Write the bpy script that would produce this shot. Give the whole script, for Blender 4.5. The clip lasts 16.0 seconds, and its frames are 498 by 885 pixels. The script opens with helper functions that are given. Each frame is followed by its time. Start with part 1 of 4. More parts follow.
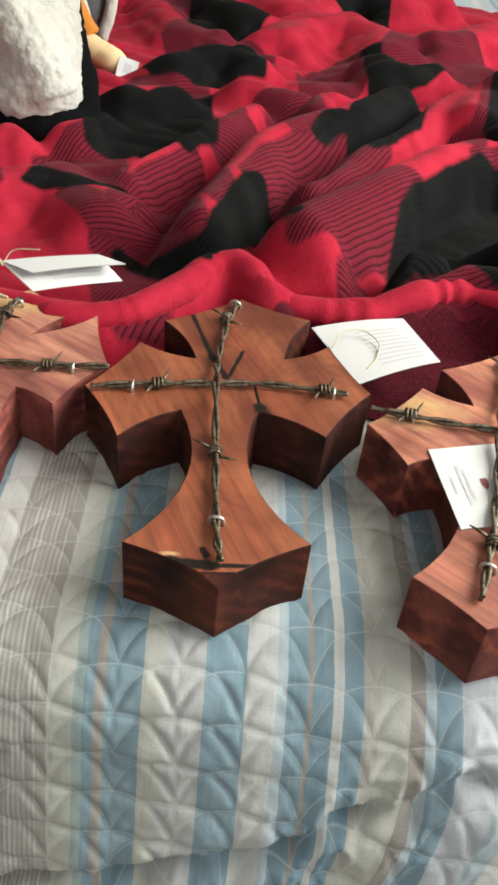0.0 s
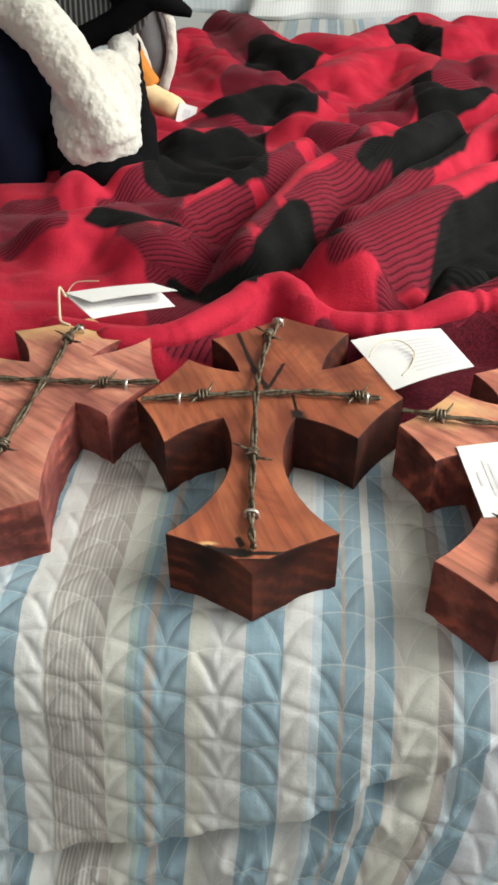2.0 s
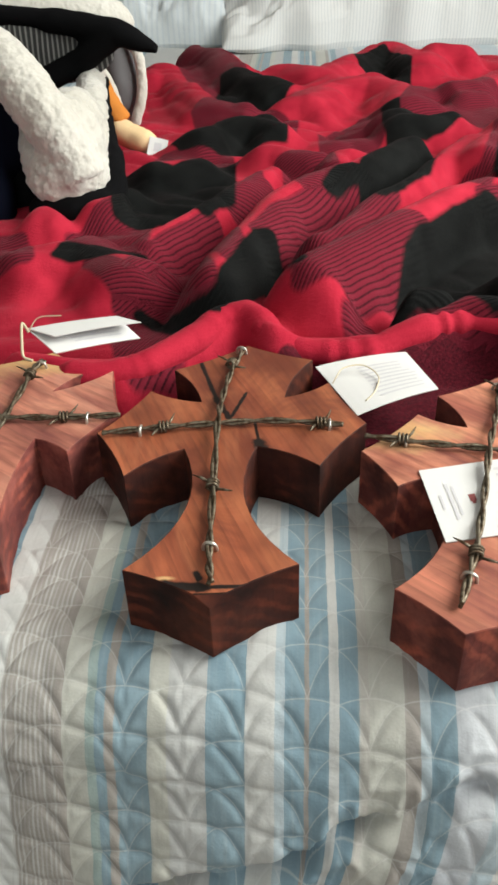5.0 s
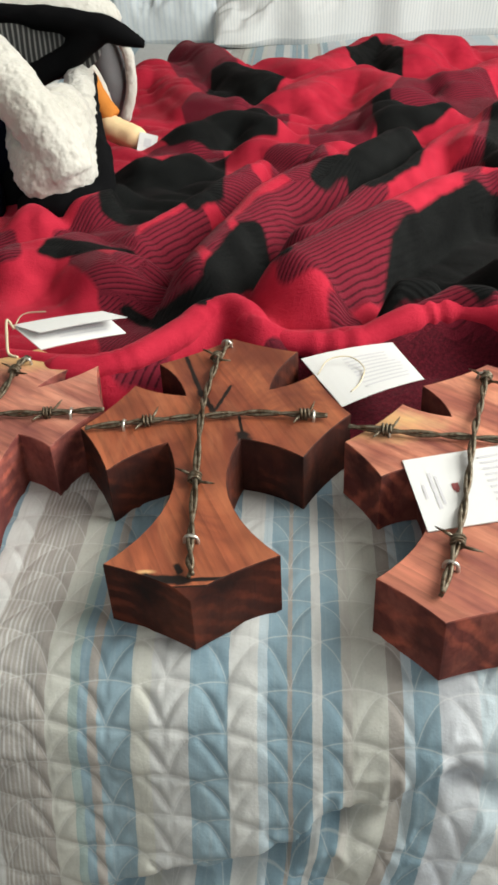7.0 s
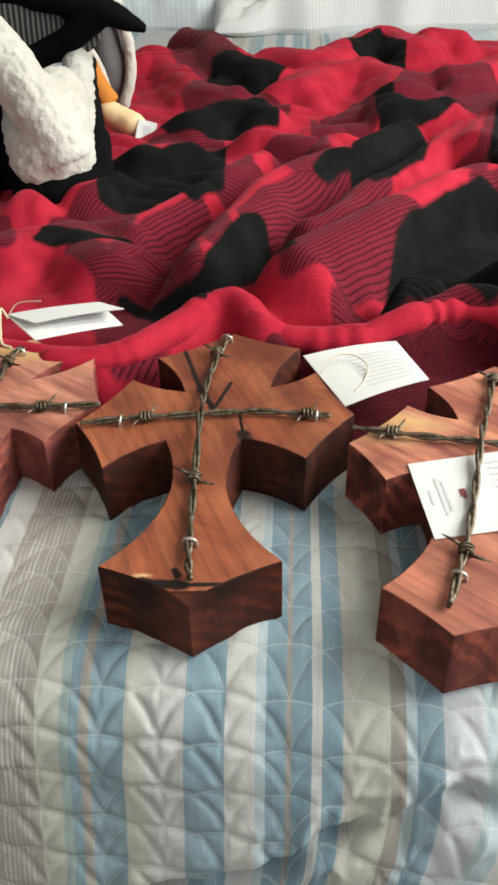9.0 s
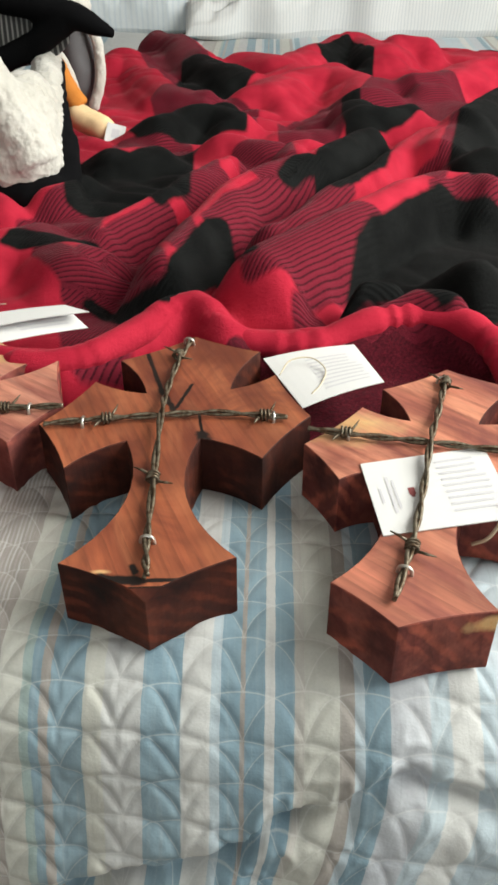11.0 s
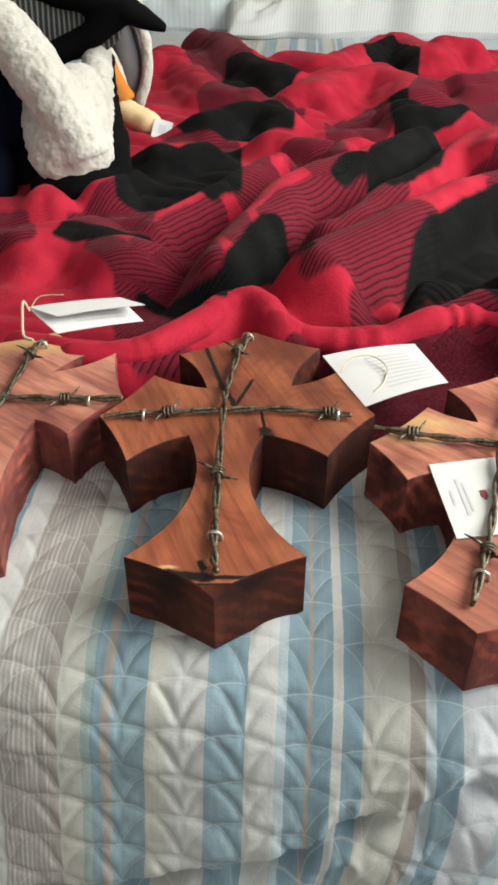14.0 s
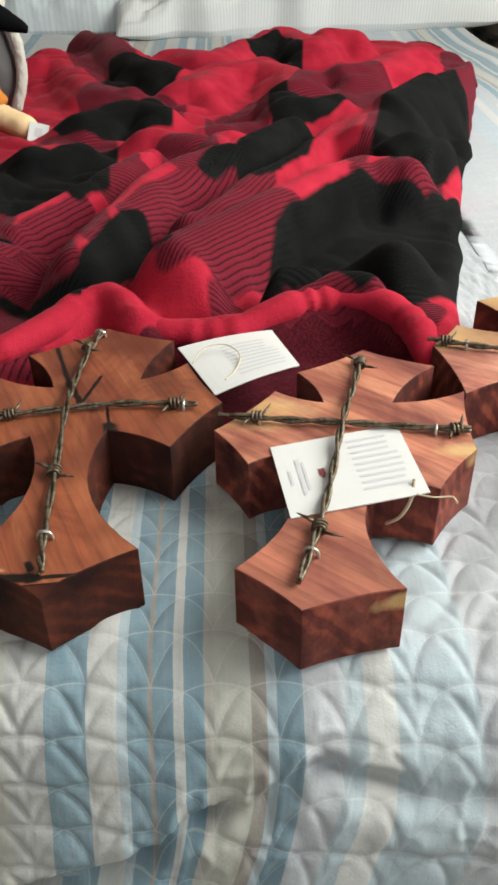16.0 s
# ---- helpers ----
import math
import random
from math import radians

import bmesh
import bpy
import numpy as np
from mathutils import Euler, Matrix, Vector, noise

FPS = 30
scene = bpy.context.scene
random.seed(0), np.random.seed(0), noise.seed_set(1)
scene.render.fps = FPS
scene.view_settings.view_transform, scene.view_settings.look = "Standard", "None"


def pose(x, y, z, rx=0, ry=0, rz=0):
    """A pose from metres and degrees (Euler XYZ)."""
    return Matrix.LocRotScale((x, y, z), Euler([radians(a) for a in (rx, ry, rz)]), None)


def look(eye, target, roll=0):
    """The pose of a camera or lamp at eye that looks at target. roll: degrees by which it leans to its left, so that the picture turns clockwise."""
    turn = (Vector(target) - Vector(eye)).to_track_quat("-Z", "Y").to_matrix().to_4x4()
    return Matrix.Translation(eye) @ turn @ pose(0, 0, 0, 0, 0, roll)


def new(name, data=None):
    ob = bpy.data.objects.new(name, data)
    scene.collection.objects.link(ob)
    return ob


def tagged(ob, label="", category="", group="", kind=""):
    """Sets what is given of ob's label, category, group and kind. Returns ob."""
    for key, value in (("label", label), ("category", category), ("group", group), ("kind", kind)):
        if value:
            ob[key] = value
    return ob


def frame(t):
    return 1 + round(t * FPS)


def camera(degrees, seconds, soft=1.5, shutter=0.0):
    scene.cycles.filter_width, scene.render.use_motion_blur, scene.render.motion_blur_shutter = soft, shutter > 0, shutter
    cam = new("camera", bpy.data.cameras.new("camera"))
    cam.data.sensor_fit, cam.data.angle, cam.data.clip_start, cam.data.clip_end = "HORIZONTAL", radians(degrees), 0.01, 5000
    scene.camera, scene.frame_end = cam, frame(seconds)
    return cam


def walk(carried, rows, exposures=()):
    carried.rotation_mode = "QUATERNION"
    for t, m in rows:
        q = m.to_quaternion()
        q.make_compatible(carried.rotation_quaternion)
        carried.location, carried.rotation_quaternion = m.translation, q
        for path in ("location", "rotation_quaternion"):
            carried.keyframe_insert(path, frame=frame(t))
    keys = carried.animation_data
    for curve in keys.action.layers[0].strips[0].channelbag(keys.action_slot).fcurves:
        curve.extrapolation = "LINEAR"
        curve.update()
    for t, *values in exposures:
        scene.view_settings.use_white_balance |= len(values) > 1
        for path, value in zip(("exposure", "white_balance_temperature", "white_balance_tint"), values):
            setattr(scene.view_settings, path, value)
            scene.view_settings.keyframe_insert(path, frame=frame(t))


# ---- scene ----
cam = camera(34.3, 16.0, soft=3.0)
PATH = [
    (0, (-0.018, 0.052, 0.329), (0.058, 1.612, -0.92), 6.0),
    (0.5, (-0.005, 0.043, 0.322), (0.071, 1.593, -0.941), 6.3),
    (1, (0.012, 0.028, 0.321), (-0.025, 1.575, -0.945), 2.0),
    (1.5, (0.002, 0.017, 0.332), (-0.116, 1.567, -0.927), -0.2),
    (2, (0.011, 0.013, 0.338), (-0.124, 1.614, -0.853), -0.4),
    (2.5, (0.01, 0.016, 0.344), (-0.123, 1.633, -0.825), -0.6),
    (3, (0.011, 0.019, 0.342), (-0.121, 1.648, -0.812), -0.7),
    (3.5, (0.01, 0.025, 0.341), (-0.111, 1.659, -0.807), -0.5),
    (4, (0.018, 0.022, 0.34), (-0.104, 1.663, -0.798), -1.0),
    (6.5, (0.041, 0.02, 0.331), (-0.089, 1.659, -0.808), -2.9),
    (7, (0.045, 0.021, 0.332), (-0.089, 1.657, -0.811), -3.1),
    (7.5, (0.049, 0.026, 0.332), (-0.091, 1.664, -0.807), -3.4),
    (8, (0.039, 0.038, 0.325), (-0.097, 1.673, -0.82), -2.6),
    (8.5, (0.032, 0.04, 0.321), (-0.079, 1.664, -0.841), -1.4),
    (9, (0.037, 0.036, 0.327), (-0.071, 1.662, -0.833), -1.4),
    (9.5, (0.048, 0.026, 0.329), (-0.052, 1.654, -0.829), -1.8),
    (9.7, (0.052, 0.023, 0.336), (-0.037, 1.65, -0.823), -1.8),
    (11.8, (0.036, 0.027, 0.335), (0.006, 1.659, -0.822), 1.0),
    (12, (0.029, 0.03, 0.331), (-0.007, 1.663, -0.824), 1.5),
    (12.5, (0.02, 0.028, 0.329), (-0.074, 1.66, -0.824), 0.9),
    (13, (0.024, 0.024, 0.331), (-0.07, 1.656, -0.822), 1.1),
    (13.5, (0.021, 0.023, 0.333), (-0.068, 1.657, -0.817), 1.0),
    (14, (0.021, 0.029, 0.327), (-0.077, 1.659, -0.828), 0.3),
    (14.5, (0.027, 0.033, 0.32), (-0.074, 1.663, -0.834), -0.4),
    (15, (0.048, 0.03, 0.318), (-0.042, 1.66, -0.838), -1.3),
    (15.5, (0.062, 0.034, 0.311), (-0.002, 1.667, -0.843), -1.7),
    (16, (0.083, 0.03, 0.318), (0.122, 1.665, -0.834), -1.2),
]
walk(cam, [(t, look(eye, target, roll)) for t, eye, target, roll in PATH],
     [(0, 0.03), (0.5, 0.1), (2.0, 0.12), (3.5, 0.0), (15.0, 0.0), (16.0, -0.18)])

# ---------------------------------------------------------------- light
world = bpy.data.worlds.new("daylight")
scene.world = world
world.use_nodes = True
wn = world.node_tree
sky = wn.nodes.new("ShaderNodeTexSky")
sky.sky_type, sky.sun_disc = "NISHITA", False
sky.sun_elevation, sky.sun_rotation = radians(40), radians(70)
wn.links.new(sky.outputs[0], wn.nodes["Background"].inputs[0])
wn.nodes["Background"].inputs[1].default_value = 0.12


def area_light(name, at, towards, sx, sy, watts, colour):
    lamp = bpy.data.lights.new(name, "AREA")
    lamp.shape, lamp.size, lamp.size_y, lamp.energy, lamp.color = "RECTANGLE", sx, sy, watts, colour
    ob = new(name, lamp)
    ob.matrix_world = look(at, towards)
    return ob


area_light("window_daylight", (1.58, 0.66, 1.09), (0.1, 0.68, 0.0), 1.7, 1.25, 86, (0.99, 1.0, 0.925))
# unseen fill lamp, added to brighten the faces towards the bed's foot
area_light("rear_fill_light", (-0.2, -1.33, 0.95), (0.0, 0.5, 0.0), 1.3, 1.1, 10.5, (0.985, 1.0, 0.95))


# ---------------------------------------------------------------- materials
class Nodes:
    """A small wrapper that builds a principled material."""

    def __init__(self, name, rough=0.8, metal=0.0):
        self.m = bpy.data.materials.new(name)
        self.m.use_nodes = True
        self.t = self.m.node_tree
        self.p = self.t.nodes["Principled BSDF"]
        self.p.inputs["Roughness"].default_value = rough
        self.p.inputs["Metallic"].default_value = metal

    def add(self, kind, ins=None, **props):
        n = self.t.nodes.new(kind)
        for k, v in props.items():
            setattr(n, k, v)
        for k, v in (ins or {}).items():
            self.feed(n.inputs[k], v)
        return n

    def feed(self, socket, v):
        if isinstance(v, bpy.types.NodeSocket):
            self.t.links.new(v, socket)
        else:
            socket.default_value = v

    def coords(self, scale=(1, 1, 1), which="Object", rot=(0, 0, 0)):
        c = self.add("ShaderNodeTexCoord")
        return self.add("ShaderNodeMapping", {"Vector": c.outputs[which], "Scale": scale, "Rotation": rot}).outputs[0]

    def noise(self, vec, scale, detail=4.0, rough=0.55, dist=0.0):
        return self.add("ShaderNodeTexNoise", {"Vector": vec, "Scale": scale, "Detail": detail, "Roughness": rough, "Distortion": dist}).outputs[0]

    def ramp(self, fac, stops, interp="LINEAR"):
        n = self.add("ShaderNodeValToRGB", {"Fac": fac})
        n.color_ramp.interpolation = interp
        e = n.color_ramp.elements
        while len(e) > 1:
            e.remove(e[-1])
        e[0].position, e[0].color = stops[0][0], (*stops[0][1], 1)
        for pos, col in stops[1:]:
            el = e.new(pos)
            el.color = (*col, 1)
        return n.outputs[0]

    def step(self, fac, lo, hi):
        return self.add("ShaderNodeMapRange", {"Value": fac, "From Min": lo, "From Max": hi}).outputs[0]

    def mix(self, fac, a, b, mode="MIX"):
        n = self.add("ShaderNodeMix", data_type="RGBA", blend_type=mode)
        for sock, v in ((n.inputs[0], fac), (n.inputs[6], a), (n.inputs[7], b)):
            if isinstance(v, tuple):
                v = (*v, 1)
            self.feed(sock, v)
        return n.outputs[2]

    def math(self, op, a, b=0.0):
        n = self.add("ShaderNodeMath", operation=op)
        self.feed(n.inputs[0], a)
        self.feed(n.inputs[1], b)
        return n.outputs[0]

    def attr(self, name):
        return self.add("ShaderNodeAttribute", attribute_name=name).outputs["Fac"]

    def dull(self, level=0.08):
        self.p.inputs["Specular IOR Level"].default_value = level
        return self

    def colour(self, v):
        self.feed(self.p.inputs["Base Color"], (*v, 1) if isinstance(v, tuple) else v)
        return self

    def bump(self, height, strength=0.3, distance=0.002):
        b = self.add("ShaderNodeBump", {"Height": height, "Strength": strength, "Distance": distance})
        self.t.links.new(b.outputs[0], self.p.inputs["Normal"])
        return self

    def sheen(self, weight, rough=0.4, tint=(1, 1, 1)):
        self.p.inputs["Sheen Weight"].default_value = weight
        self.p.inputs["Sheen Roughness"].default_value = rough
        self.p.inputs["Sheen Tint"].default_value = (*tint, 1)
        return self


def plain(name, col, rough=0.7, metal=0.0, var=0.12, scale=40.0, bump=0.15, dist=0.001):
    n = Nodes(name, rough, metal)
    v = n.coords()
    f = n.noise(v, scale, 5)
    g = n.noise(v, scale * 0.13, 3)
    lo = tuple(c * (1 - var) for c in col)
    hi = tuple(min(1, c * (1 + var)) for c in col)
    n.colour(n.mix(n.math("MULTIPLY", n.math("ADD", f, g), 0.5), lo, hi)).bump(f, bump, dist)
    if rough >= 0.9:
        n.dull()
    return n.m


# striped quilt: across runs over the bed's width
def quilt_material():
    n = Nodes("quilt_cotton", 0.85)
    x = n.attr("across")
    s = n.attr("along")
    white, cream, grey = (0.505, 0.51, 0.50), (0.435, 0.435, 0.395), (0.41, 0.415, 0.415)
    blue, sage, taupe, pale = (0.172, 0.268, 0.328), (0.265, 0.345, 0.335), (0.29, 0.265, 0.245), (0.37, 0.44, 0.485)
    lilac = (0.40, 0.42, 0.455)
    sand = (0.40, 0.385, 0.355)
    bands = [(-0.30, grey), (-0.27, blue), (-0.245, white), (-0.190, pale), (-0.157, blue), (-0.143, white), (-0.127, taupe), (-0.0955, cream),
             (-0.081, sage), (-0.0765, blue), (-0.0715, taupe), (-0.0655, blue), (-0.0486, cream), (-0.0365, grey), (-0.0166, blue), (0.0041, white),
             (0.0178, pale), (0.0246, blue), (0.0333, taupe), (0.038, blue), (0.047, white), (0.052, blue), (0.063, sand), (0.069, cream),
             (0.087, taupe), (0.0945, pale), (0.099, blue), (0.112, lilac), (0.1335, pale), (0.142, white), (0.157, pale), (0.20, lilac)]
    wob = n.math("MULTIPLY", n.math("SUBTRACT", n.noise(n.add("ShaderNodeCombineXYZ", {"X": s}).outputs[0], 60, 2), 0.5), 0.0016)
    u = n.add("ShaderNodeMath", {0: n.math("ADD", n.math("ADD", x, wob), 0.32), 1: 0.66}, operation="PINGPONG").outputs[0]
    col = n.ramp(n.math("DIVIDE", u, 0.66), [((b + 0.32) / 0.66, c) for b, c in bands], "CONSTANT")
    # fine woven lines in the taupe band
    lines = n.math("SINE", n.math("MULTIPLY", x, 2 * math.pi / 0.0027))
    broken = n.noise(n.add("ShaderNodeCombineXYZ", {"X": n.math("MULTIPLY", x, 260), "Y": n.math("MULTIPLY", s, 22)}).outputs[0], 1.0, 2)
    band = n.math("MULTIPLY", n.math("GREATER_THAN", x, -0.127), n.math("LESS_THAN", x, -0.097))
    fac = n.math("MULTIPLY", n.math("MULTIPLY", n.step(lines, -0.1, 0.5), n.step(broken, 0.3, 0.6)), band)
    col = n.mix(n.math("MULTIPLY", fac, 0.75), col, white)
    fade = n.noise(n.coords(), 14, 4)
    col = n.mix(n.step(fade, 0.35, 0.8), col, n.mix(0.14, col, (0.62, 0.60, 0.52)))
    weave = n.noise(n.coords(), 700, 2)
    streaks = n.noise(n.add("ShaderNodeCombineXYZ", {"X": n.math("MULTIPLY", x, 420), "Y": n.math("MULTIPLY", s, 14)}).outputs[0], 1.0, 3)
    col = n.mix(n.math("MULTIPLY", n.step(streaks, 0.52, 0.72), 0.30), col, n.mix(0.5, col, white))
    col = n.mix(n.math("MULTIPLY", n.step(streaks, 0.46, 0.30), 0.30), col, n.mix(0.5, col, (0.17, 0.18, 0.18)))
    col = n.mix(0.12, col, n.mix(weave, (0.2, 0.2, 0.2), (0.9, 0.9, 0.9)), "OVERLAY")
    # stitches along the clamshell arcs
    shell, rank = n.attr("shell"), n.attr("rank")
    off = lambda v: n.math("ABSOLUTE", n.math("SUBTRACT", v, n.math("FLOOR", n.math("ADD", v, 0.5))))
    a = n.math("MULTIPLY", off(shell), 2.0)
    a2 = n.math("MULTIPLY", a, a)
    bow = n.math("SUBTRACT", 1.0, n.math("SQRT", n.math("SUBTRACT", 1.0, n.math("MULTIPLY", a2, 0.98))))
    arc = n.math("ADD", n.math("MULTIPLY", n.math("POWER", a, 1.6), 0.62), n.math("MULTIPLY", bow, 0.33))
    steep = n.math("ADD", 1.0, n.math("MULTIPLY", n.math("POWER", a, 2.5), 1.6))
    deep = n.math("DIVIDE", off(n.math("SUBTRACT", rank, arc)), steep)
    rest = n.math("SUBTRACT", 1.0, a)
    shallow = off(n.math("SUBTRACT", rank, n.math("ADD", 0.88, n.math("MULTIPLY", n.math("MULTIPLY", rest, rest), 0.12))))
    thread = n.step(n.math("MINIMUM", deep, shallow), 0.022, 0.008)
    col = n.mix(n.math("MULTIPLY", thread, 0.30), col, (0.66, 0.66, 0.64))
    n.colour(col)
    creases = n.noise(n.coords(), 48, 3, 0.5, 0.6)
    n.bump(n.math("ADD", n.math("MULTIPLY", creases, 0.8), n.math("MULTIPLY", weave, 0.10)), 0.34, 0.004)
    n.sheen(0.15)
    return n.m


# plaid plush blanket: attributes say which square of the plaid a spot belongs to
def blanket_material():
    n = Nodes("plaid_plush", 0.92)
    v = n.coords()
    wob = n.math("MULTIPLY", n.math("SUBTRACT", n.noise(v, 60, 3), 0.5), 0.004)
    k = n.step(n.math("ADD", n.attr("black_square"), wob), -0.008, -0.004)
    m = n.step(n.math("ADD", n.attr("mixed_square"), wob), -0.014, -0.010)
    fuzz = n.noise(v, 420, 4, 0.7)
    nap = n.noise(v, 22, 4, 0.6)
    red = n.mix(n.step(nap, 0.3, 0.7), (0.285, 0.0095, 0.025), (0.46, 0.023, 0.047))
    black = n.mix(n.step(nap, 0.3, 0.7), (0.0022, 0.0025, 0.0025), (0.0085, 0.009, 0.0088))
    rib = n.math("SINE", n.math("MULTIPLY", n.attr("rib"), 2 * math.pi / 0.0036))
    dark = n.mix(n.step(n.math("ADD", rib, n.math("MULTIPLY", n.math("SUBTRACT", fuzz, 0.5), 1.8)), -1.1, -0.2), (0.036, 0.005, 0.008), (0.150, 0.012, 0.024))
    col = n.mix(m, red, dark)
    col = n.mix(k, col, black)
    n.colour(col)
    h = n.math("ADD", n.math("MULTIPLY", fuzz, 0.5), n.math("MULTIPLY", n.math("MULTIPLY", rib, m), 0.15))
    n.bump(n.math("ADD", h, n.math("MULTIPLY", nap, 0.8)), 0.55, 0.004)
    n.sheen(0.24, 0.3, (1.0, 0.72, 0.75)).dull()
    n.feed(n.p.inputs["Sheen Weight"], n.math("SUBTRACT", 0.07, n.math("MULTIPLY", k, 0.05)))
    return n.m


def cedar(name, heart, dark, saps, shift, cracks=(), sawn=False, turn=-0.28, contrast=1.0):
    """Oiled red cedar: fine grain along y turned by turn, rings, dark streaks and pale sapwood patches (place, half sizes)."""
    n = Nodes(name, 0.42)
    c = n.add("ShaderNodeTexCoord").outputs["Object"]
    v = n.add("ShaderNodeMapping", {"Vector": c, "Location": shift, "Rotation": (0.06, 0.05, turn)}).outputs[0]
    warp = n.noise(v, 13, 3)
    stretched = n.add("ShaderNodeMapping", {"Vector": v, "Scale": (1.0, 0.07, 0.5)}).outputs[0]
    fine = n.noise(stretched, 330, 4, 0.6)
    rings = n.add("ShaderNodeTexWave", {"Vector": n.add("ShaderNodeMapping", {"Vector": v, "Scale": (1.0, 0.10, 0.75)}).outputs[0], "Scale": 34.0, "Distortion": 5.0, "Detail": 3.0, "Detail Scale": 0.9}, wave_profile="SAW").outputs["Fac"]
    streak = n.noise(n.add("ShaderNodeMapping", {"Vector": v, "Scale": (1.0, 0.16, 0.7)}).outputs[0], 26, 4, 0.6, 0.6)
    col = n.mix(n.step(streak, 0.3, 0.7), tuple(h * 0.62 for h in heart), tuple(min(1, h * 1.5) for h in heart))
    col = n.mix(n.math("MULTIPLY", n.step(rings, 0.62, 1.0), 0.52), col, tuple(h * 0.42 for h in heart))
    col = n.mix(n.math("MULTIPLY", n.step(streak, 0.62, 0.78), 0.7), col, dark)
    tone = lambda *q: tuple(min(1, h * f) for h, f in zip(heart, q))
    bands = n.noise(n.add("ShaderNodeMapping", {"Vector": v, "Scale": (1.0, 0.12, 0.6)}).outputs[0], 42, 3, 0.5, 0.4)
    col = n.mix(n.math("MULTIPLY", n.step(bands, 0.50, 0.62), 0.8 * contrast), col, tone(1.45, 1.7, 1.65))
    col = n.mix(n.math("MULTIPLY", n.step(bands, 0.47, 0.36), 0.55 * contrast), col, tone(0.55, 0.45, 0.55))
    cloud = n.noise(n.add("ShaderNodeMapping", {"Vector": v, "Scale": (1.0, 0.4, 0.8)}).outputs[0], 20, 4, 0.65, 1.4)
    col = n.mix(n.math("MULTIPLY", n.step(cloud, 0.48, 0.32), 0.6), col, tone(1.45, 1.9, 2.0))
    col = n.mix(n.math("MULTIPLY", n.step(cloud, 0.52, 0.68), 0.7), col, tone(0.36, 0.27, 0.42))
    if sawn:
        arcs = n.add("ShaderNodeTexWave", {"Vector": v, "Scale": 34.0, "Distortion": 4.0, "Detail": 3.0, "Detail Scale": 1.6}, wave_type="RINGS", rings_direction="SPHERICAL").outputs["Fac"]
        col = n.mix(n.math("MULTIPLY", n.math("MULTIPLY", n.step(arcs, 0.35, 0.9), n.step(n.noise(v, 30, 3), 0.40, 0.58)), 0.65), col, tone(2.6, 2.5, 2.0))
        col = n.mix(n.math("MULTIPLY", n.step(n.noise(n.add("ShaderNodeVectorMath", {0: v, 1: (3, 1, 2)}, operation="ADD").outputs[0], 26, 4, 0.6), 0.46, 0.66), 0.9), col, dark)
    for (px, py, pz), size in saps:
        d = n.add("ShaderNodeVectorMath", {0: n.add("ShaderNodeVectorMath", {0: c, 1: (-px, -py, -pz)}, operation="ADD").outputs[0], 1: tuple(1 / q for q in size)}, operation="MULTIPLY").outputs[0]
        ln = n.add("ShaderNodeVectorMath", {0: d}, operation="LENGTH").outputs["Value"]
        sap = n.step(n.math("ADD", n.math("ADD", ln, n.math("MULTIPLY", n.math("SUBTRACT", streak, 0.5), 1.8)), n.math("MULTIPLY", n.math("SUBTRACT", n.noise(v, 60, 3), 0.5), 1.2)), 1.2, 0.5)
        col = n.mix(sap, col, n.mix(n.step(fine, 0.3, 0.7), (0.56, 0.31, 0.13), (0.70, 0.46, 0.22)))
    col = n.mix(n.math("MULTIPLY", n.step(fine, 0.45, 0.75), 0.6), col, n.mix(0.6, col, (0.05, 0.012, 0.008)))
    col = n.mix(n.math("MULTIPLY", n.step(warp, 0.47, 0.66), 0.62), col, tone(0.34, 0.24, 0.30))
    for ax, ay, bx, by, r in cracks:
        way = (bx - ax, by - ay)
        off = n.add("ShaderNodeVectorMath", {0: n.add("ShaderNodeVectorMath", {0: c, 1: (1, 1, 0)}, operation="MULTIPLY").outputs[0], 1: (ax, ay, 0)}, operation="SUBTRACT").outputs[0]
        dot = n.add("ShaderNodeVectorMath", {0: off, 1: (way[0], way[1], 0)}, operation="DOT_PRODUCT").outputs["Value"]
        t = n.add("ShaderNodeMath", {0: dot, 1: way[0] ** 2 + way[1] ** 2}, operation="DIVIDE", use_clamp=True).outputs[0]
        foot = n.add("ShaderNodeVectorMath", {0: (way[0], way[1], 0), "Scale": t}, operation="SCALE").outputs[0]
        dist = n.add("ShaderNodeVectorMath", {0: off, 1: foot}, operation="DISTANCE").outputs["Value"]
        ragged = n.math("ADD", dist, n.math("MULTIPLY", n.math("SUBTRACT", n.noise(c, 170, 4), 0.5), 1.6 * r))
        col = n.mix(n.step(ragged, r * 1.25, r * 0.7), col, (0.008, 0.004, 0.003))
    n.colour(col)
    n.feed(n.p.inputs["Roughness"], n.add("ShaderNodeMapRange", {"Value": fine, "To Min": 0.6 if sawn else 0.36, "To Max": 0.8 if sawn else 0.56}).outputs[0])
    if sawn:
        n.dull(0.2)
    n.bump(n.math("ADD", fine, n.math("MULTIPLY", rings, 0.4)), 0.18, 0.0008)
    return n.m


def wire_material():
    n = Nodes("rusty_wire", 0.5, 0.75)
    v = n.coords()
    f = n.noise(v, 260, 5)
    n.colour(n.mix(n.step(f, 0.42, 0.62), (0.17, 0.145, 0.105), (0.07, 0.042, 0.022)))
    n.bump(f, 0.3, 0.0004)
    return n.m


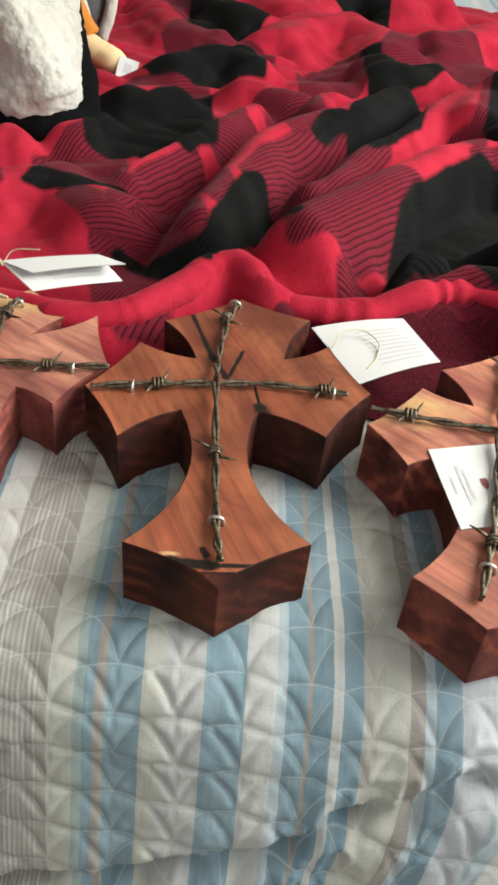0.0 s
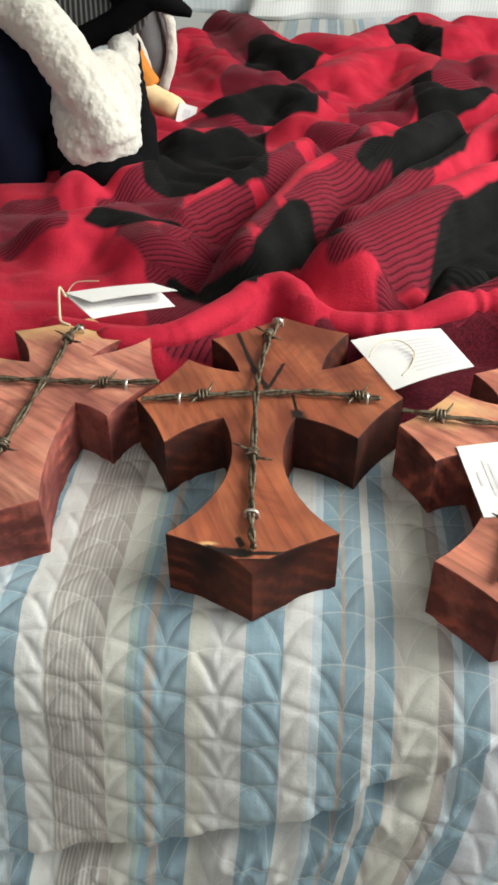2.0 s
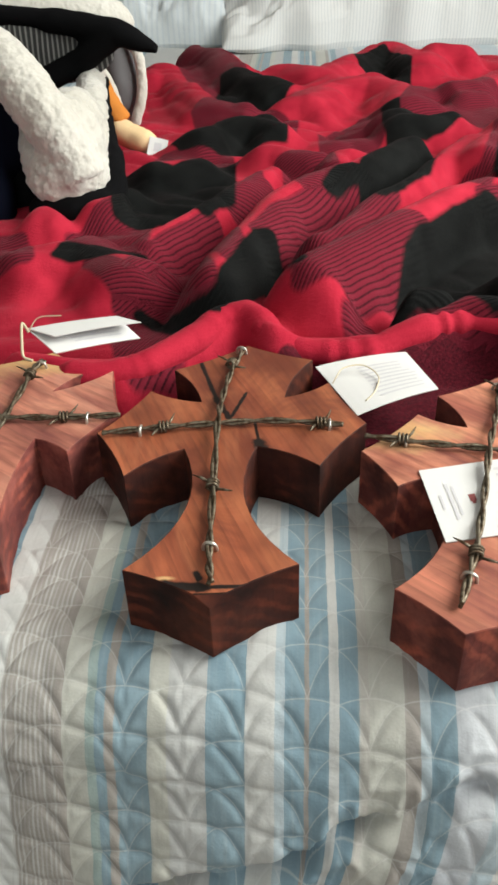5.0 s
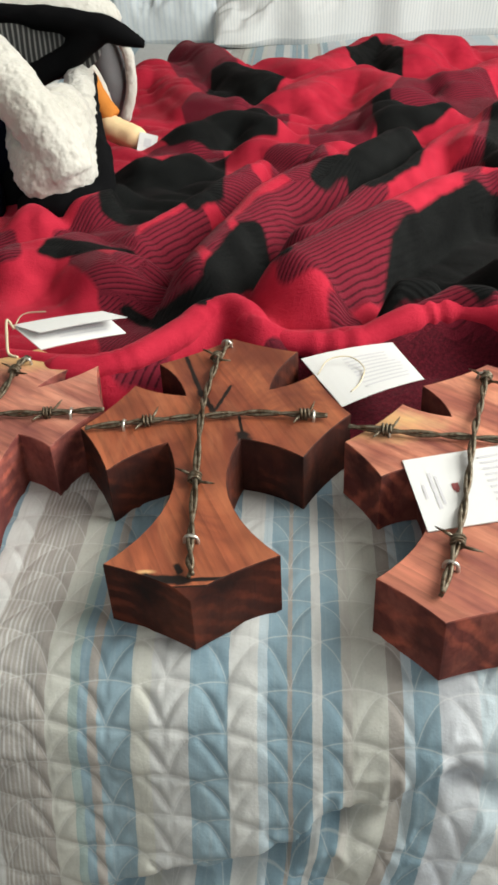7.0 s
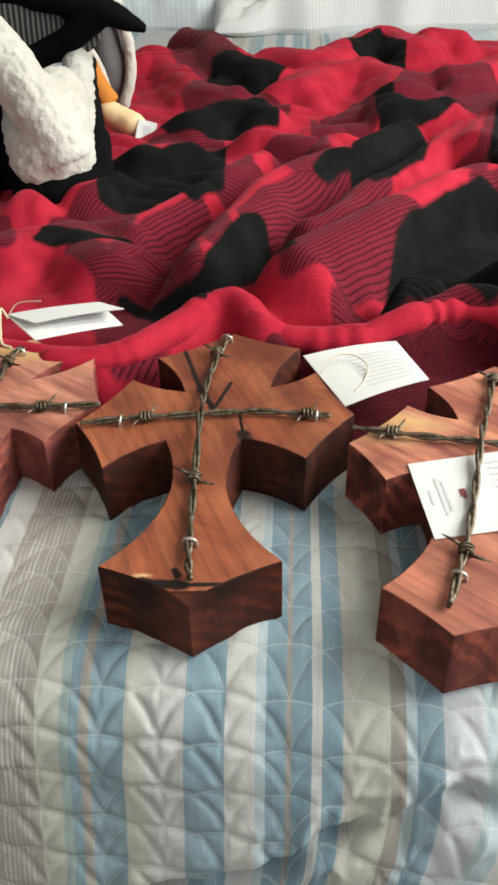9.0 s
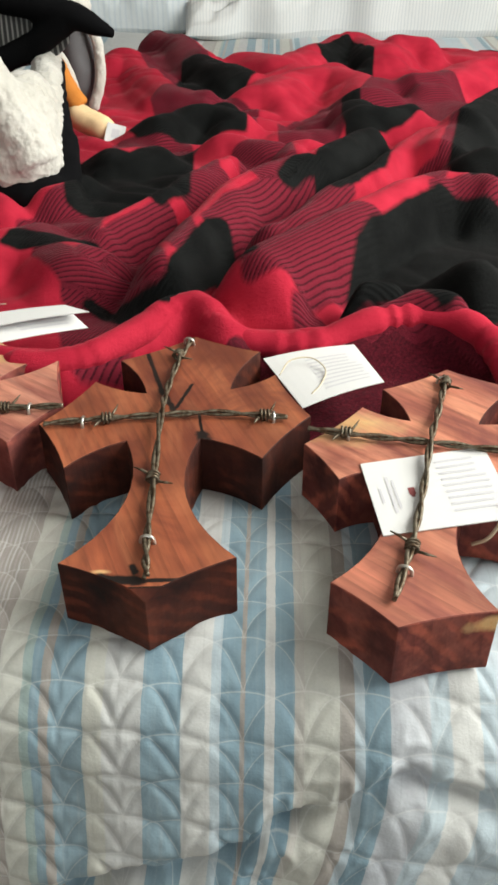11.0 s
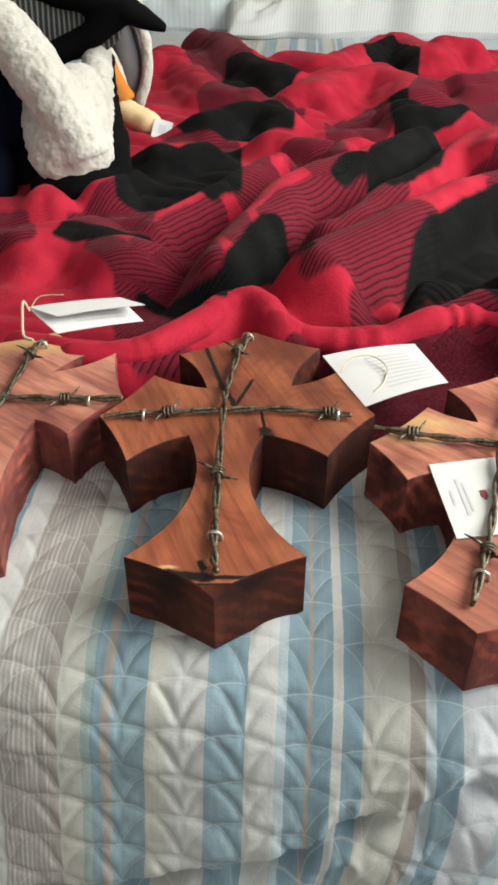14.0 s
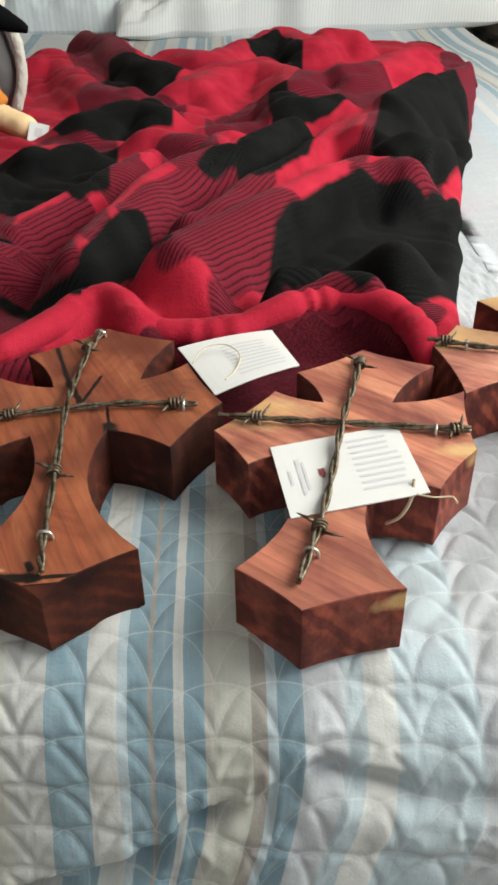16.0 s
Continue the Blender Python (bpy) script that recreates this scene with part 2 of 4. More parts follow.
def fleece(name, a, b):
    n = Nodes(name, 0.95)
    v = n.coords()
    curl = n.add("ShaderNodeTexVoronoi", {"Vector": v, "Scale": 190.0}, feature="SMOOTH_F1").outputs["Distance"]
    f = n.noise(v, 90, 5, 0.65, 0.6)
    n.colour(n.mix(n.step(n.noise(v, 12, 3), 0.3, 0.7), a, b))
    n.bump(n.math("ADD", n.math("MULTIPLY", curl, -0.9), n.math("MULTIPLY", f, 0.5)), 0.45, 0.004)
    n.sheen(0.4, 0.5)
    return n.m


def lined(name, a, b, pitch, axis="X", rough=0.9):
    n = Nodes(name, rough)
    v = n.coords()
    sep = n.add("ShaderNodeSeparateXYZ", {0: v}).outputs[axis]
    w = n.math("SINE", n.math("MULTIPLY", n.math("ADD", sep, n.math("MULTIPLY", n.noise(v, 7, 2), 0.02)), 2 * math.pi / pitch))
    n.colour(n.mix(n.step(w, 0.1, 0.7), a, b)).bump(n.noise(v, 60, 4), 0.35, 0.003)
    return n.m


QUILT = quilt_material()
PLAID = blanket_material()
BARK = [(-0.027, 0.086, -0.011, 0.035, 0.0016), (-0.011, 0.035, 0.000, 0.010, 0.0024), (0.010, 0.042, 0.002, 0.012, 0.0014), (0.022, -0.020, 0.025, -0.030, 0.0044),
        (-0.022, -0.1500, 0.000, -0.1515, 0.0032), (0.000, -0.1515, 0.021, -0.1500, 0.0013), (-0.006, -0.141, -0.004, -0.145, 0.0020), (0.018, 0.004, 0.022, -0.02, 0.0010)]
# sawn sides darker: end grain, plus the shade they lie in, as colour
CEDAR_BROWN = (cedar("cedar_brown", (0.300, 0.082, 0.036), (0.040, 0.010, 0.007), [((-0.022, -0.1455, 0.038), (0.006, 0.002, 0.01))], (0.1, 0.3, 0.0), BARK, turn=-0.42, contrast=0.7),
               cedar("cedar_brown_sawn_shaded", (0.054, 0.0125, 0.0072), (0.007, 0.0035, 0.003), [], (0.3, 0.3, 0.5), sawn=True))
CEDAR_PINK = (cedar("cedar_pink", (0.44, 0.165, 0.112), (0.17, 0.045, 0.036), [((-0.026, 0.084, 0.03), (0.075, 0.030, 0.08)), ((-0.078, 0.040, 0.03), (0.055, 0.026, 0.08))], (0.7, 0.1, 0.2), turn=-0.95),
              cedar("cedar_pink_sawn_shaded", (0.21, 0.056, 0.045), (0.06, 0.016, 0.014), [], (0.2, 0.1, 0.7), sawn=True))
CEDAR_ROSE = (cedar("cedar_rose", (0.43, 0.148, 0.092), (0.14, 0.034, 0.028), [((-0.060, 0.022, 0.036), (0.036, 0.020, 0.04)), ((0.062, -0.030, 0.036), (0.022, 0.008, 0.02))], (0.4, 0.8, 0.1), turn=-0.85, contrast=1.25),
              cedar("cedar_rose_sawn_shaded", (0.170, 0.044, 0.033), (0.040, 0.011, 0.010), [((0.004, -0.136, 0.030), (0.017, 0.02, 0.006)), ((0.072, -0.03, 0.034), (0.012, 0.03, 0.006))], (0.6, 0.5, 0.4), sawn=True))
WIRE = wire_material()
STEEL = plain("staple_steel", (0.52, 0.50, 0.45), 0.35, 0.9, 0.15, 300)
SPLIT = plain("split_bark", (0.028, 0.015, 0.011), 0.92, var=0.5, scale=160, bump=0.6)
CARD = plain("white_card", (0.63, 0.625, 0.615), 0.75, var=0.02, scale=200, bump=0.05)
INK = plain("grey_ink", (0.52, 0.51, 0.53), 0.8, var=0.1, scale=300)
EMBLEM = plain("maroon_ink", (0.22, 0.05, 0.05), 0.8, var=0.1, scale=300)
TWINE = plain("jute_twine", (0.55, 0.47, 0.33), 0.9, var=0.25, scale=500, bump=0.4)
SHERPA = fleece("cream_sherpa", (0.47, 0.445, 0.39), (0.58, 0.555, 0.505))
BLACKCLOTH = plain("black_cloth", (0.0035, 0.0035, 0.004), 0.95, var=0.3, scale=500, bump=0.3)
NAVY = plain("navy_cloth", (0.0035, 0.005, 0.013), 0.9, var=0.3, scale=400, bump=0.3)
RIBBED = lined("grey_ribbed_lining", (0.025, 0.025, 0.025), (0.20, 0.20, 0.19), 0.007)
GREYCLOTH = plain("grey_cloth", (0.13, 0.125, 0.13), 0.9, scale=300)
ORANGE = plain("orange_plush", (0.55, 0.20, 0.04), 0.9, scale=400, bump=0.4)
CREAM = plain("cream_plush", (0.80, 0.58, 0.33), 0.9, scale=400, bump=0.4)
REDTRIM = plain("red_label", (0.55, 0.03, 0.05), 0.8)
SHAM = lined("striped_sham", (0.66, 0.66, 0.65), (0.57, 0.58, 0.59), 0.008)
SHAM_BLUE = lined("pale_blue_sham", (0.60, 0.64, 0.66), (0.54, 0.59, 0.63), 0.014)
PAINT = plain("wall_paint", (0.36, 0.35, 0.32), 0.85, var=0.04, scale=60, bump=0.1)
CEILING = plain("ceiling_paint", (0.60, 0.59, 0.57), 0.9, var=0.03, scale=60)
CARPET = plain("tan_carpet", (0.28, 0.23, 0.18), 0.95, var=0.3, scale=300, bump=0.6, dist=0.004)
DARKWOOD = plain("dark_wood", (0.035, 0.025, 0.018), 0.5, var=0.4, scale=20)
TRIM = plain("white_trim", (0.78, 0.77, 0.75), 0.5, var=0.03)


# ---------------------------------------------------------------- mesh helpers
def part(name, bm, material, parent, label="", smooth=True):
    """Links a bmesh as one mesh object under parent."""
    me = bpy.data.meshes.new(name)
    bm.to_mesh(me)
    bm.free()
    if smooth:
        me.shade_smooth()
    me.materials.append(material)
    ob = new(name, me)
    ob.parent = parent
    if label:
        ob["label"] = label
    return ob


def grid_mesh(name, co, material, attrs=None, keep=None):
    """A sheet from an array of rows x columns x 3; attrs are float values at its points, keep a mask of points."""
    r, c = co.shape[:2]
    i = np.arange(r * c).reshape(r, c)
    f = np.stack([i[:-1, :-1], i[:-1, 1:], i[1:, 1:], i[1:, :-1]], -1).reshape(-1, 4)
    if keep is not None:
        f = f[keep.reshape(-1)[f].all(1)]
    used = np.unique(f)
    back = np.zeros(r * c, int)
    back[used] = np.arange(len(used))
    me = bpy.data.meshes.new(name)
    me.from_pydata(co.reshape(-1, 3)[used].tolist(), [], back[f].tolist())
    for k, a in (attrs or {}).items():
        me.attributes.new(k, "FLOAT", "POINT").data.foreach_set("value", a.reshape(-1)[used].astype(np.float32))
    me.shade_smooth()
    me.materials.append(material)
    return new(name, me)


def box(bm, lo, hi, bevel=0.0):
    made = bmesh.ops.create_cube(bm, size=1)["verts"]
    for v in made:
        v.co = Vector([l + (c + 0.5) * (h - l) for c, l, h in zip(v.co, lo, hi)])
    if bevel:
        bmesh.ops.bevel(bm, geom=list({e for v in made for e in v.link_edges}), offset=bevel, segments=2, affect="EDGES")
    return bm


def smooth_path(pts, n):
    """n points along a Catmull-Rom curve."""
    p = [Vector(q) for q in pts]
    p = [2 * p[0] - p[1]] + p + [2 * p[-1] - p[-2]]
    out = []
    segs = len(p) - 3
    for k in range(n):
        u = k / (n - 1) * segs
        j = min(int(u), segs - 1)
        t = u - j
        a, b, c, d = p[j:j + 4]
        out.append(0.5 * ((2 * b) + (c - a) * t + (2 * a - 5 * b + 4 * c - d) * t * t + (3 * b - a - 3 * c + d) * t ** 3))
    return out


def tube(bm, path, radii, sides=8, flat=1.0):
    """A tube along a path; flat squeezes it along z. radii: one number or one for each point."""
    rings = []
    for k, q in enumerate(path):
        r = radii[k] if isinstance(radii, (list, tuple)) else radii
        d = (path[min(k + 1, len(path) - 1)] - path[max(k - 1, 0)]).normalized()
        a = d.cross(Vector((0, 0, 1)))
        a = a.normalized() if a.length > 1e-4 else Vector((1, 0, 0))
        b = a.cross(d)
        rings.append([bm.verts.new(q + r * (math.cos(t) * a + flat * math.sin(t) * b)) for t in (2 * math.pi * s / sides for s in range(sides))])
    for p0, p1 in zip(rings, rings[1:]):
        for s in range(sides):
            bm.faces.new((p0[s], p0[(s + 1) % sides], p1[(s + 1) % sides], p1[s]))
    bm.faces.new(rings[0][::-1])
    bm.faces.new(rings[-1])
    return bm


def blob(bm, at, size, turn=(0, 0, 0)):
    bmesh.ops.create_uvsphere(bm, u_segments=24, v_segments=16, radius=1, matrix=pose(*at, *turn) @ Matrix.Diagonal((*size, 1)))
    return bm


def soften(ob, voxel, lumps=0.0, grain=0.02, smoothing=0):
    """Fuses the shapes of a mesh into one skin and roughens it."""
    r = ob.modifiers.new("fuse", "REMESH")
    r.mode, r.voxel_size, r.use_smooth_shade = "VOXEL", voxel, True
    if smoothing:
        s = ob.modifiers.new("smooth", "SMOOTH")
        s.iterations, s.factor = smoothing, 0.5
    if lumps:
        tex = bpy.data.textures.new("lumps", "CLOUDS")
        tex.noise_scale, tex.noise_depth = grain, 2
        d = ob.modifiers.new("lumps", "DISPLACE")
        d.texture, d.strength, d.mid_level = tex, lumps, 0.5
    return ob


def empty(name, at=(0, 0, 0), rz=0.0):
    ob = new(name)
    ob.matrix_world = pose(*at, 0, 0, rz)
    ob.empty_display_size = 0.02
    return ob


# ---------------------------------------------------------------- the room
FLOOR = -0.62


def room():
    x0, x1, y0, y1, top = -2.2, 1.65, -1.4, 2.95, 1.85
    for name, lo, hi in (("floor", (x0 - 0.1, y0 - 0.1, FLOOR - 0.1), (x1 + 0.1, y1 + 0.1, FLOOR)),
                         ("ceiling", (x0 - 0.1, y0 - 0.1, top), (x1 + 0.1, y1 + 0.1, top + 0.1)),
                         ("wall_north", (x0, y1, FLOOR), (x1, y1 + 0.1, top)), 
                         ("wall_west", (x0 - 0.1, y0, FLOOR), (x0, y1, top))):
        ob = part(name, box(bmesh.new(), lo, hi), {"floor": CARPET, "ceiling": CEILING}.get(name, PAINT), None, smooth=False)
        tagged(ob, {"floor": "tan carpet floor of the bedroom", "ceiling": "plain white painted ceiling"}.get(name, "plain beige painted bedroom wall"), name.split("_")[0], kind="structure")
    # the east wall with its window opening
    bm = bmesh.new()
    wy0, wy1, wz0, wz1 = -0.24, 1.56, 0.43, 1.75
    box(bm, (x1, y0, FLOOR), (x1 + 0.1, wy0, top))
    box(bm, (x1, wy1, FLOOR), (x1 + 0.1, y1, top))
    box(bm, (x1, wy0, FLOOR), (x1 + 0.1, wy1, wz0))
    box(bm, (x1, wy0, wz1), (x1 + 0.1, wy1, top))
    tagged(part("wall_east", bm, PAINT, None, smooth=False), "plain beige painted wall with a framed opening", "wall", kind="structure")
    # the south wall, with an opening and trim added for the rear fill lamp
    bm = bmesh.new()
    box(bm, (x0, y0 - 0.1, FLOOR), (-0.9, y0, top))
    box(bm, (0.5, y0 - 0.1, FLOOR), (x1, y0, top))
    box(bm, (-0.9, y0 - 0.1, FLOOR), (0.5, y0, 0.35))
    box(bm, (-0.9, y0 - 0.1, 1.5), (0.5, y0, top))
    tagged(part("wall_south", bm, PAINT, None, smooth=False), "plain beige painted wall with a framed opening", "wall", kind="structure")
    win = tagged(empty("rear_fill_surround", (-0.2, y0, 0.35)), "white surround of an opening added for the unseen rear fill light", "window", kind="structure")
    for lo, hi in (((-0.7, -0.06, 0), (-0.65, 0.02, 1.15)), ((0.65, -0.06, 0), (0.7, 0.02, 1.15)), ((-0.65, -0.06, 1.1), (0.65, 0.02, 1.15)), ((-0.65, -0.06, 0), (0.65, 0.02, 0.05))):
        part("window_frame", box(bmesh.new(), lo, hi, 0.004), TRIM, win)
    win = tagged(empty("window_1", (x1, (wy0 + wy1) / 2, wz0)), "white framed window letting in daylight", "window", kind="structure")
    h, w = wz1 - wz0, (wy1 - wy0) / 2
    for lo, hi in (((-0.02, -w, 0), (0.06, -w + 0.05, h)), ((-0.02, w - 0.05, 0), (0.06, w, h)), ((-0.02, -w + 0.05, h - 0.05), (0.06, w - 0.05, h)), ((-0.02, -w + 0.05, 0), (0.06, w - 0.05, 0.05))):
        part("window_frame", box(bmesh.new(), lo, hi, 0.004), TRIM, win)


room()


# ---------------------------------------------------------------- the bed
def lines(lo, hi, fine_lo, fine_hi, fine, coarse):
    a = np.arange(lo, fine_lo, coarse)
    b = np.arange(fine_lo, fine_hi, fine)
    c = np.append(np.arange(fine_hi, hi, coarse), hi)
    return np.concatenate([a, b, c])


def lumps(x, y, scale, seed):
    """Smooth value noise on arrays, in -1..1."""
    rng = np.random.RandomState(seed)
    g = rng.rand(64, 64) * 2 - 1
    u, v = x / scale + 17.3, y / scale + 9.1
    i, j = np.floor(u).astype(int), np.floor(v).astype(int)
    f, h = u - i, v - j
    f, h = f * f * (3 - 2 * f), h * h * (3 - 2 * h)
    q = lambda a, b: g[a % 64, b % 64]
    return (q(i, j) * (1 - f) + q(i + 1, j) * f) * (1 - h) + (q(i, j + 1) * (1 - f) + q(i + 1, j + 1) * f) * h


EDGE, ROUND, STEEP = 0.333, 0.070, 1.22    # where the quilt starts to bend over the foot of the mattress, and the bend's radius
SIDE = 0.72                   # the bed's right and left edges


def quilt():
    xs = lines(-SIDE - 0.07, SIDE + 0.07, -0.26, 0.34, 0.0016, 0.02)
    ss = lines(-2.35, 0.62, -0.24, 0.34, 0.0016, 0.01)
    x, s = np.meshgrid(xs, ss)
    # profile along the bed: flat, a bend over the foot, then a steep front
    ang = np.clip(s / ROUND, 0, STEEP)
    past = np.maximum(s - ROUND * STEEP, 0)
    y = EDGE - np.minimum(s, 0) - ROUND * np.sin(ang) - past * math.cos(STEEP)
    z = -ROUND * (1 - np.cos(ang)) - past * math.sin(STEEP)
    # a slanting tuck where the quilt is bunched up over the foot
    fold_at = np.interp(x, [-0.15, -0.10, -0.046, -0.005, 0.037, 0.05, 0.083, 0.094, 0.115, 0.128, 0.153, 0.171, 0.30], [0.197, 0.184, 0.168, 0.150, 0.127, 0.111, 0.098, 0.091, 0.078, 0.074, 0.085, 0.088, 0.10])
    fold_at = fold_at + 0.004 * lumps(x, x * 0, 0.02, 44)
    fold_on = np.interp(x, [0.06, 0.13, 0.17, 0.30], [1.0, 0.75, 0.35, 0.2])
    fold_on = fold_on * np.interp(x, [-0.10, -0.01], [0.8, 1.0])
    flare = fold_on / (1 + np.exp(-(s - fold_at - 0.014) / 0.006))
    y = y - 0.006 * flare * (1 + 0.5 * lumps(x, s, 0.07, 5)) - 0.12 * x * (s > 0) * np.clip(past / 0.05 + ang / 1.6, 0, 1)
    ny, nz = -np.sin(ang), np.cos(ang)
    # clamshell stitching: deep arcs from crest to valley, and shallow ones that join the crests
    wide, high = 0.0325, 0.0252
    below = 0.35 * np.maximum(s - fold_at, 0) * np.interp(x, [-0.06, 0.06], [0.0, 1.0])
    col = (x - 0.0535 + below + 0.0020 * lumps(x, s, 0.06, 9)) / wide
    q = (s - 0.0425 + 0.0024 * lumps(x, s, 0.05, 8)) / high
    a = 2 * np.abs(col - np.round(col))
    wrap = lambda v: np.abs(v - np.round(v)) * high
    arc = 0.62 * a ** 1.6 + 0.33 * (1 - np.sqrt(np.clip(1 - 0.98 * a * a, 0, 1)))
    deep = wrap(q - arc) / np.sqrt(1 + (1.4 * high / (wide / 2) * (0.5 * a + a ** 4)) ** 2)
    shallow = wrap(q - 0.88 - 0.12 * (1 - a) ** 2)
    seam = np.minimum(deep, shallow)
    puff = 1 - np.exp(-(np.hypot(seam, 0.0006) - 0.0006) / 0.0020)
    pleats = 0.0006 * lumps(x + 0.3 * s, s * 0.3, 0.0055, 46) * np.exp(-(shallow / 0.006) ** 2)
    near = np.clip((s + 0.9) / 0.5, 0.25, 1)
    d = 0.0021 * puff * (1 + 0.5 * lumps(x, s, 0.03, 2)) + pleats + 0.005 * lumps(x, s, 0.11, 3) + 0.0013 * np.abs(lumps(x, s, 0.022, 4)) + 0.0022 * np.abs(lumps(x * 1.3 + s, s - 0.4 * x, 0.035, 7))
    off = s - fold_at
    d += 0.005 * np.abs(lumps(x * 1.2 + 0.5 * s, s, 0.030, 41)) * np.exp(-(off / 0.030) ** 2) * fold_on
    # gathers running out of the tuck, and the tuck's own narrow groove
    gather = (1 - np.abs(lumps(x + 0.35 * off, off, 0.011, 42))) ** 2 * (0.55 + 0.45 * lumps(x, x * 0, 0.03, 43))
    d += 0.0075 * gather * np.exp(-(off / np.where(off < 0, 0.022, 0.030)) ** 2) * fold_on
    d -= 0.024 * np.exp(-(off / 0.006) ** 2) * fold_on * (0.7 + 0.3 * lumps(x, x * 0, 0.018, 45))
    d = d * near + 0.010 * lumps(x, s, 0.3, 6) * np.clip(-s - 0.5, 0, 1)
    z = z - 0.012 * np.clip((-s - 0.55) / 0.5, 0, 1)
    # pressed flat under the row of crosses
    press = np.clip((0.015 - s) / 0.02, 0, 1) * np.clip((0.33 + s) / 0.05, 0, 1)
    d = d - press * 0.35 * np.maximum(d - 0.001, 0) - 0.0025 * press
    # the sides hang down
    over = np.maximum(np.abs(x) - SIDE, 0)
    z = z - over * 6
    co = np.stack([x, y + d * ny, z + d * nz - 0.004], -1)
    ob = grid_mesh("quilt", co, QUILT, {"across": x + below, "along": s, "shell": col, "rank": q})
    return tagged(ob, "blue, white and taupe striped quilt with scalloped stitching", "quilt")


quilt()

bed = tagged(empty("bed", (0, 0.3, FLOOR)), "bed with a mattress under a striped quilt", "bed")
part("mattress", box(bmesh.new(), (-SIDE + 0.03, 0.03, 0.30), (SIDE - 0.03, 2.3, 0.59), 0.05), TRIM, bed)
part("bed_base", box(bmesh.new(), (-SIDE + 0.04, 0.04, 0.08), (SIDE - 0.04, 2.3, 0.298), 0.01), DARKWOOD, bed)
for lx in (-0.6, 0.6):
    for ly in (0.1, 2.2):
        part("leg", box(bmesh.new(), (lx - 0.03, ly - 0.03, 0), (lx + 0.03, ly + 0.03, 0.078), 0.004), DARKWOOD, bed)


def pillow(at, size, turn, material, label, seed):
    n = 120
    u, v = np.meshgrid(np.linspace(-1, 1, n), np.linspace(-1, 1, n))
    h = np.clip((1 - u ** 2) * (1 - v ** 2), 0, 1) ** 0.4
    pin = 1 - 0.06 * (1 - np.abs(u) ** 2) * np.abs(v) ** 6 + 0.05 * lumps(u, u * 0, 0.16, seed + 5) * np.abs(v) ** 3
    fold = 0.22 * lumps(u, v, 0.35, seed) + 0.12 * np.abs(lumps(u * 1.0, v * 2.0, 0.18, seed + 1)) + 0.03 * lumps(u, v, 0.07, seed + 2)
    fold += 0.10 * (1 - np.abs(lumps(u + 0.4 * v, 0.5 * v - 0.2 * u, 0.13, seed + 3))) ** 4 + 0.05 * (1 - np.abs(lumps(u - 0.5 * v, v, 0.07, seed + 4))) ** 3
    top = np.stack([u * size[0], v * pin * size[1], h * size[2] * (1 + 2.6 * fold)], -1)
    low = np.stack([u * size[0], v * pin * size[1], -h * size[2] * 0.35], -1)
    root = tagged(empty("pillow", at, turn[2]), label, "pillow")
    root.matrix_world = pose(*at, *turn)
    for nm, co in (("sham_front", top), ("sham_back", low[:, ::-1])):
        ob = grid_mesh(nm, co, material)
        ob.parent = root
    return root


pillow((0.30, 2.60, 0.05), (0.50, 0.31, 0.20), (10, 0, 5), SHAM, "white striped pillow with a wrinkled sham on the bed", 21)
pillow((-0.52, 2.66, 0.05), (0.38, 0.31, 0.19), (10, 0, -3), SHAM_BLUE, "pale blue striped pillow on the bed", 31)

stand = tagged(empty("nightstand", (1.05, 2.62, FLOOR)), "dark wooden nightstand beside the bed", "nightstand")
part("body", box(bmesh.new(), (-0.22, -0.2, 0.06), (0.22, 0.2, 0.56), 0.004), DARKWOOD, stand)
part("top", box(bmesh.new(), (-0.24, -0.22, 0.563), (0.24, 0.22, 0.59), 0.006), DARKWOOD, stand)
part("plinth", box(bmesh.new(), (-0.2, -0.18, 0), (0.2, 0.18, 0.057)), DARKWOOD, stand)
part("drawer", box(bmesh.new(), (-0.2, -0.218, 0.33), (0.2, -0.203, 0.54), 0.004), DARKWOOD, stand)


# ---------------------------------------------------------------- the plaid blanket
def near_line(x, y, pts, taper=0.0):
    """Distance to a polyline, on arrays, and a factor that falls to nought at the line's two ends."""
    best, way, gone = np.full(x.shape, 9.0), np.zeros(x.shape), 0.0
    for (ax, ay), (bx, by) in zip(pts, pts[1:]):
        dx, dy = bx - ax, by - ay
        t = np.clip(((x - ax) * dx + (y - ay) * dy) / (dx * dx + dy * dy), 0, 1)
        d = np.hypot(x - ax - t * dx, y - ay - t * dy)
        way = np.where(d < best, gone + t * math.hypot(dx, dy), way)
        best = np.minimum(best, d)
        gone += math.hypot(dx, dy)
    if not taper:
        return best, 1.0
    e = np.clip(np.minimum(way, gone - way) / taper, 0, 1)
    return best, e * e * (3 - 2 * e)


def blur(z, times):
    """Softens a grid of heights."""
    for _ in range(times):
        p = np.pad(z, 1, mode="edge")
        z = (p[:-2, 1:-1] + p[2:, 1:-1] + p[1:-1, :-2] + p[1:-1, 2:] + 2 * z) / 6
    return z


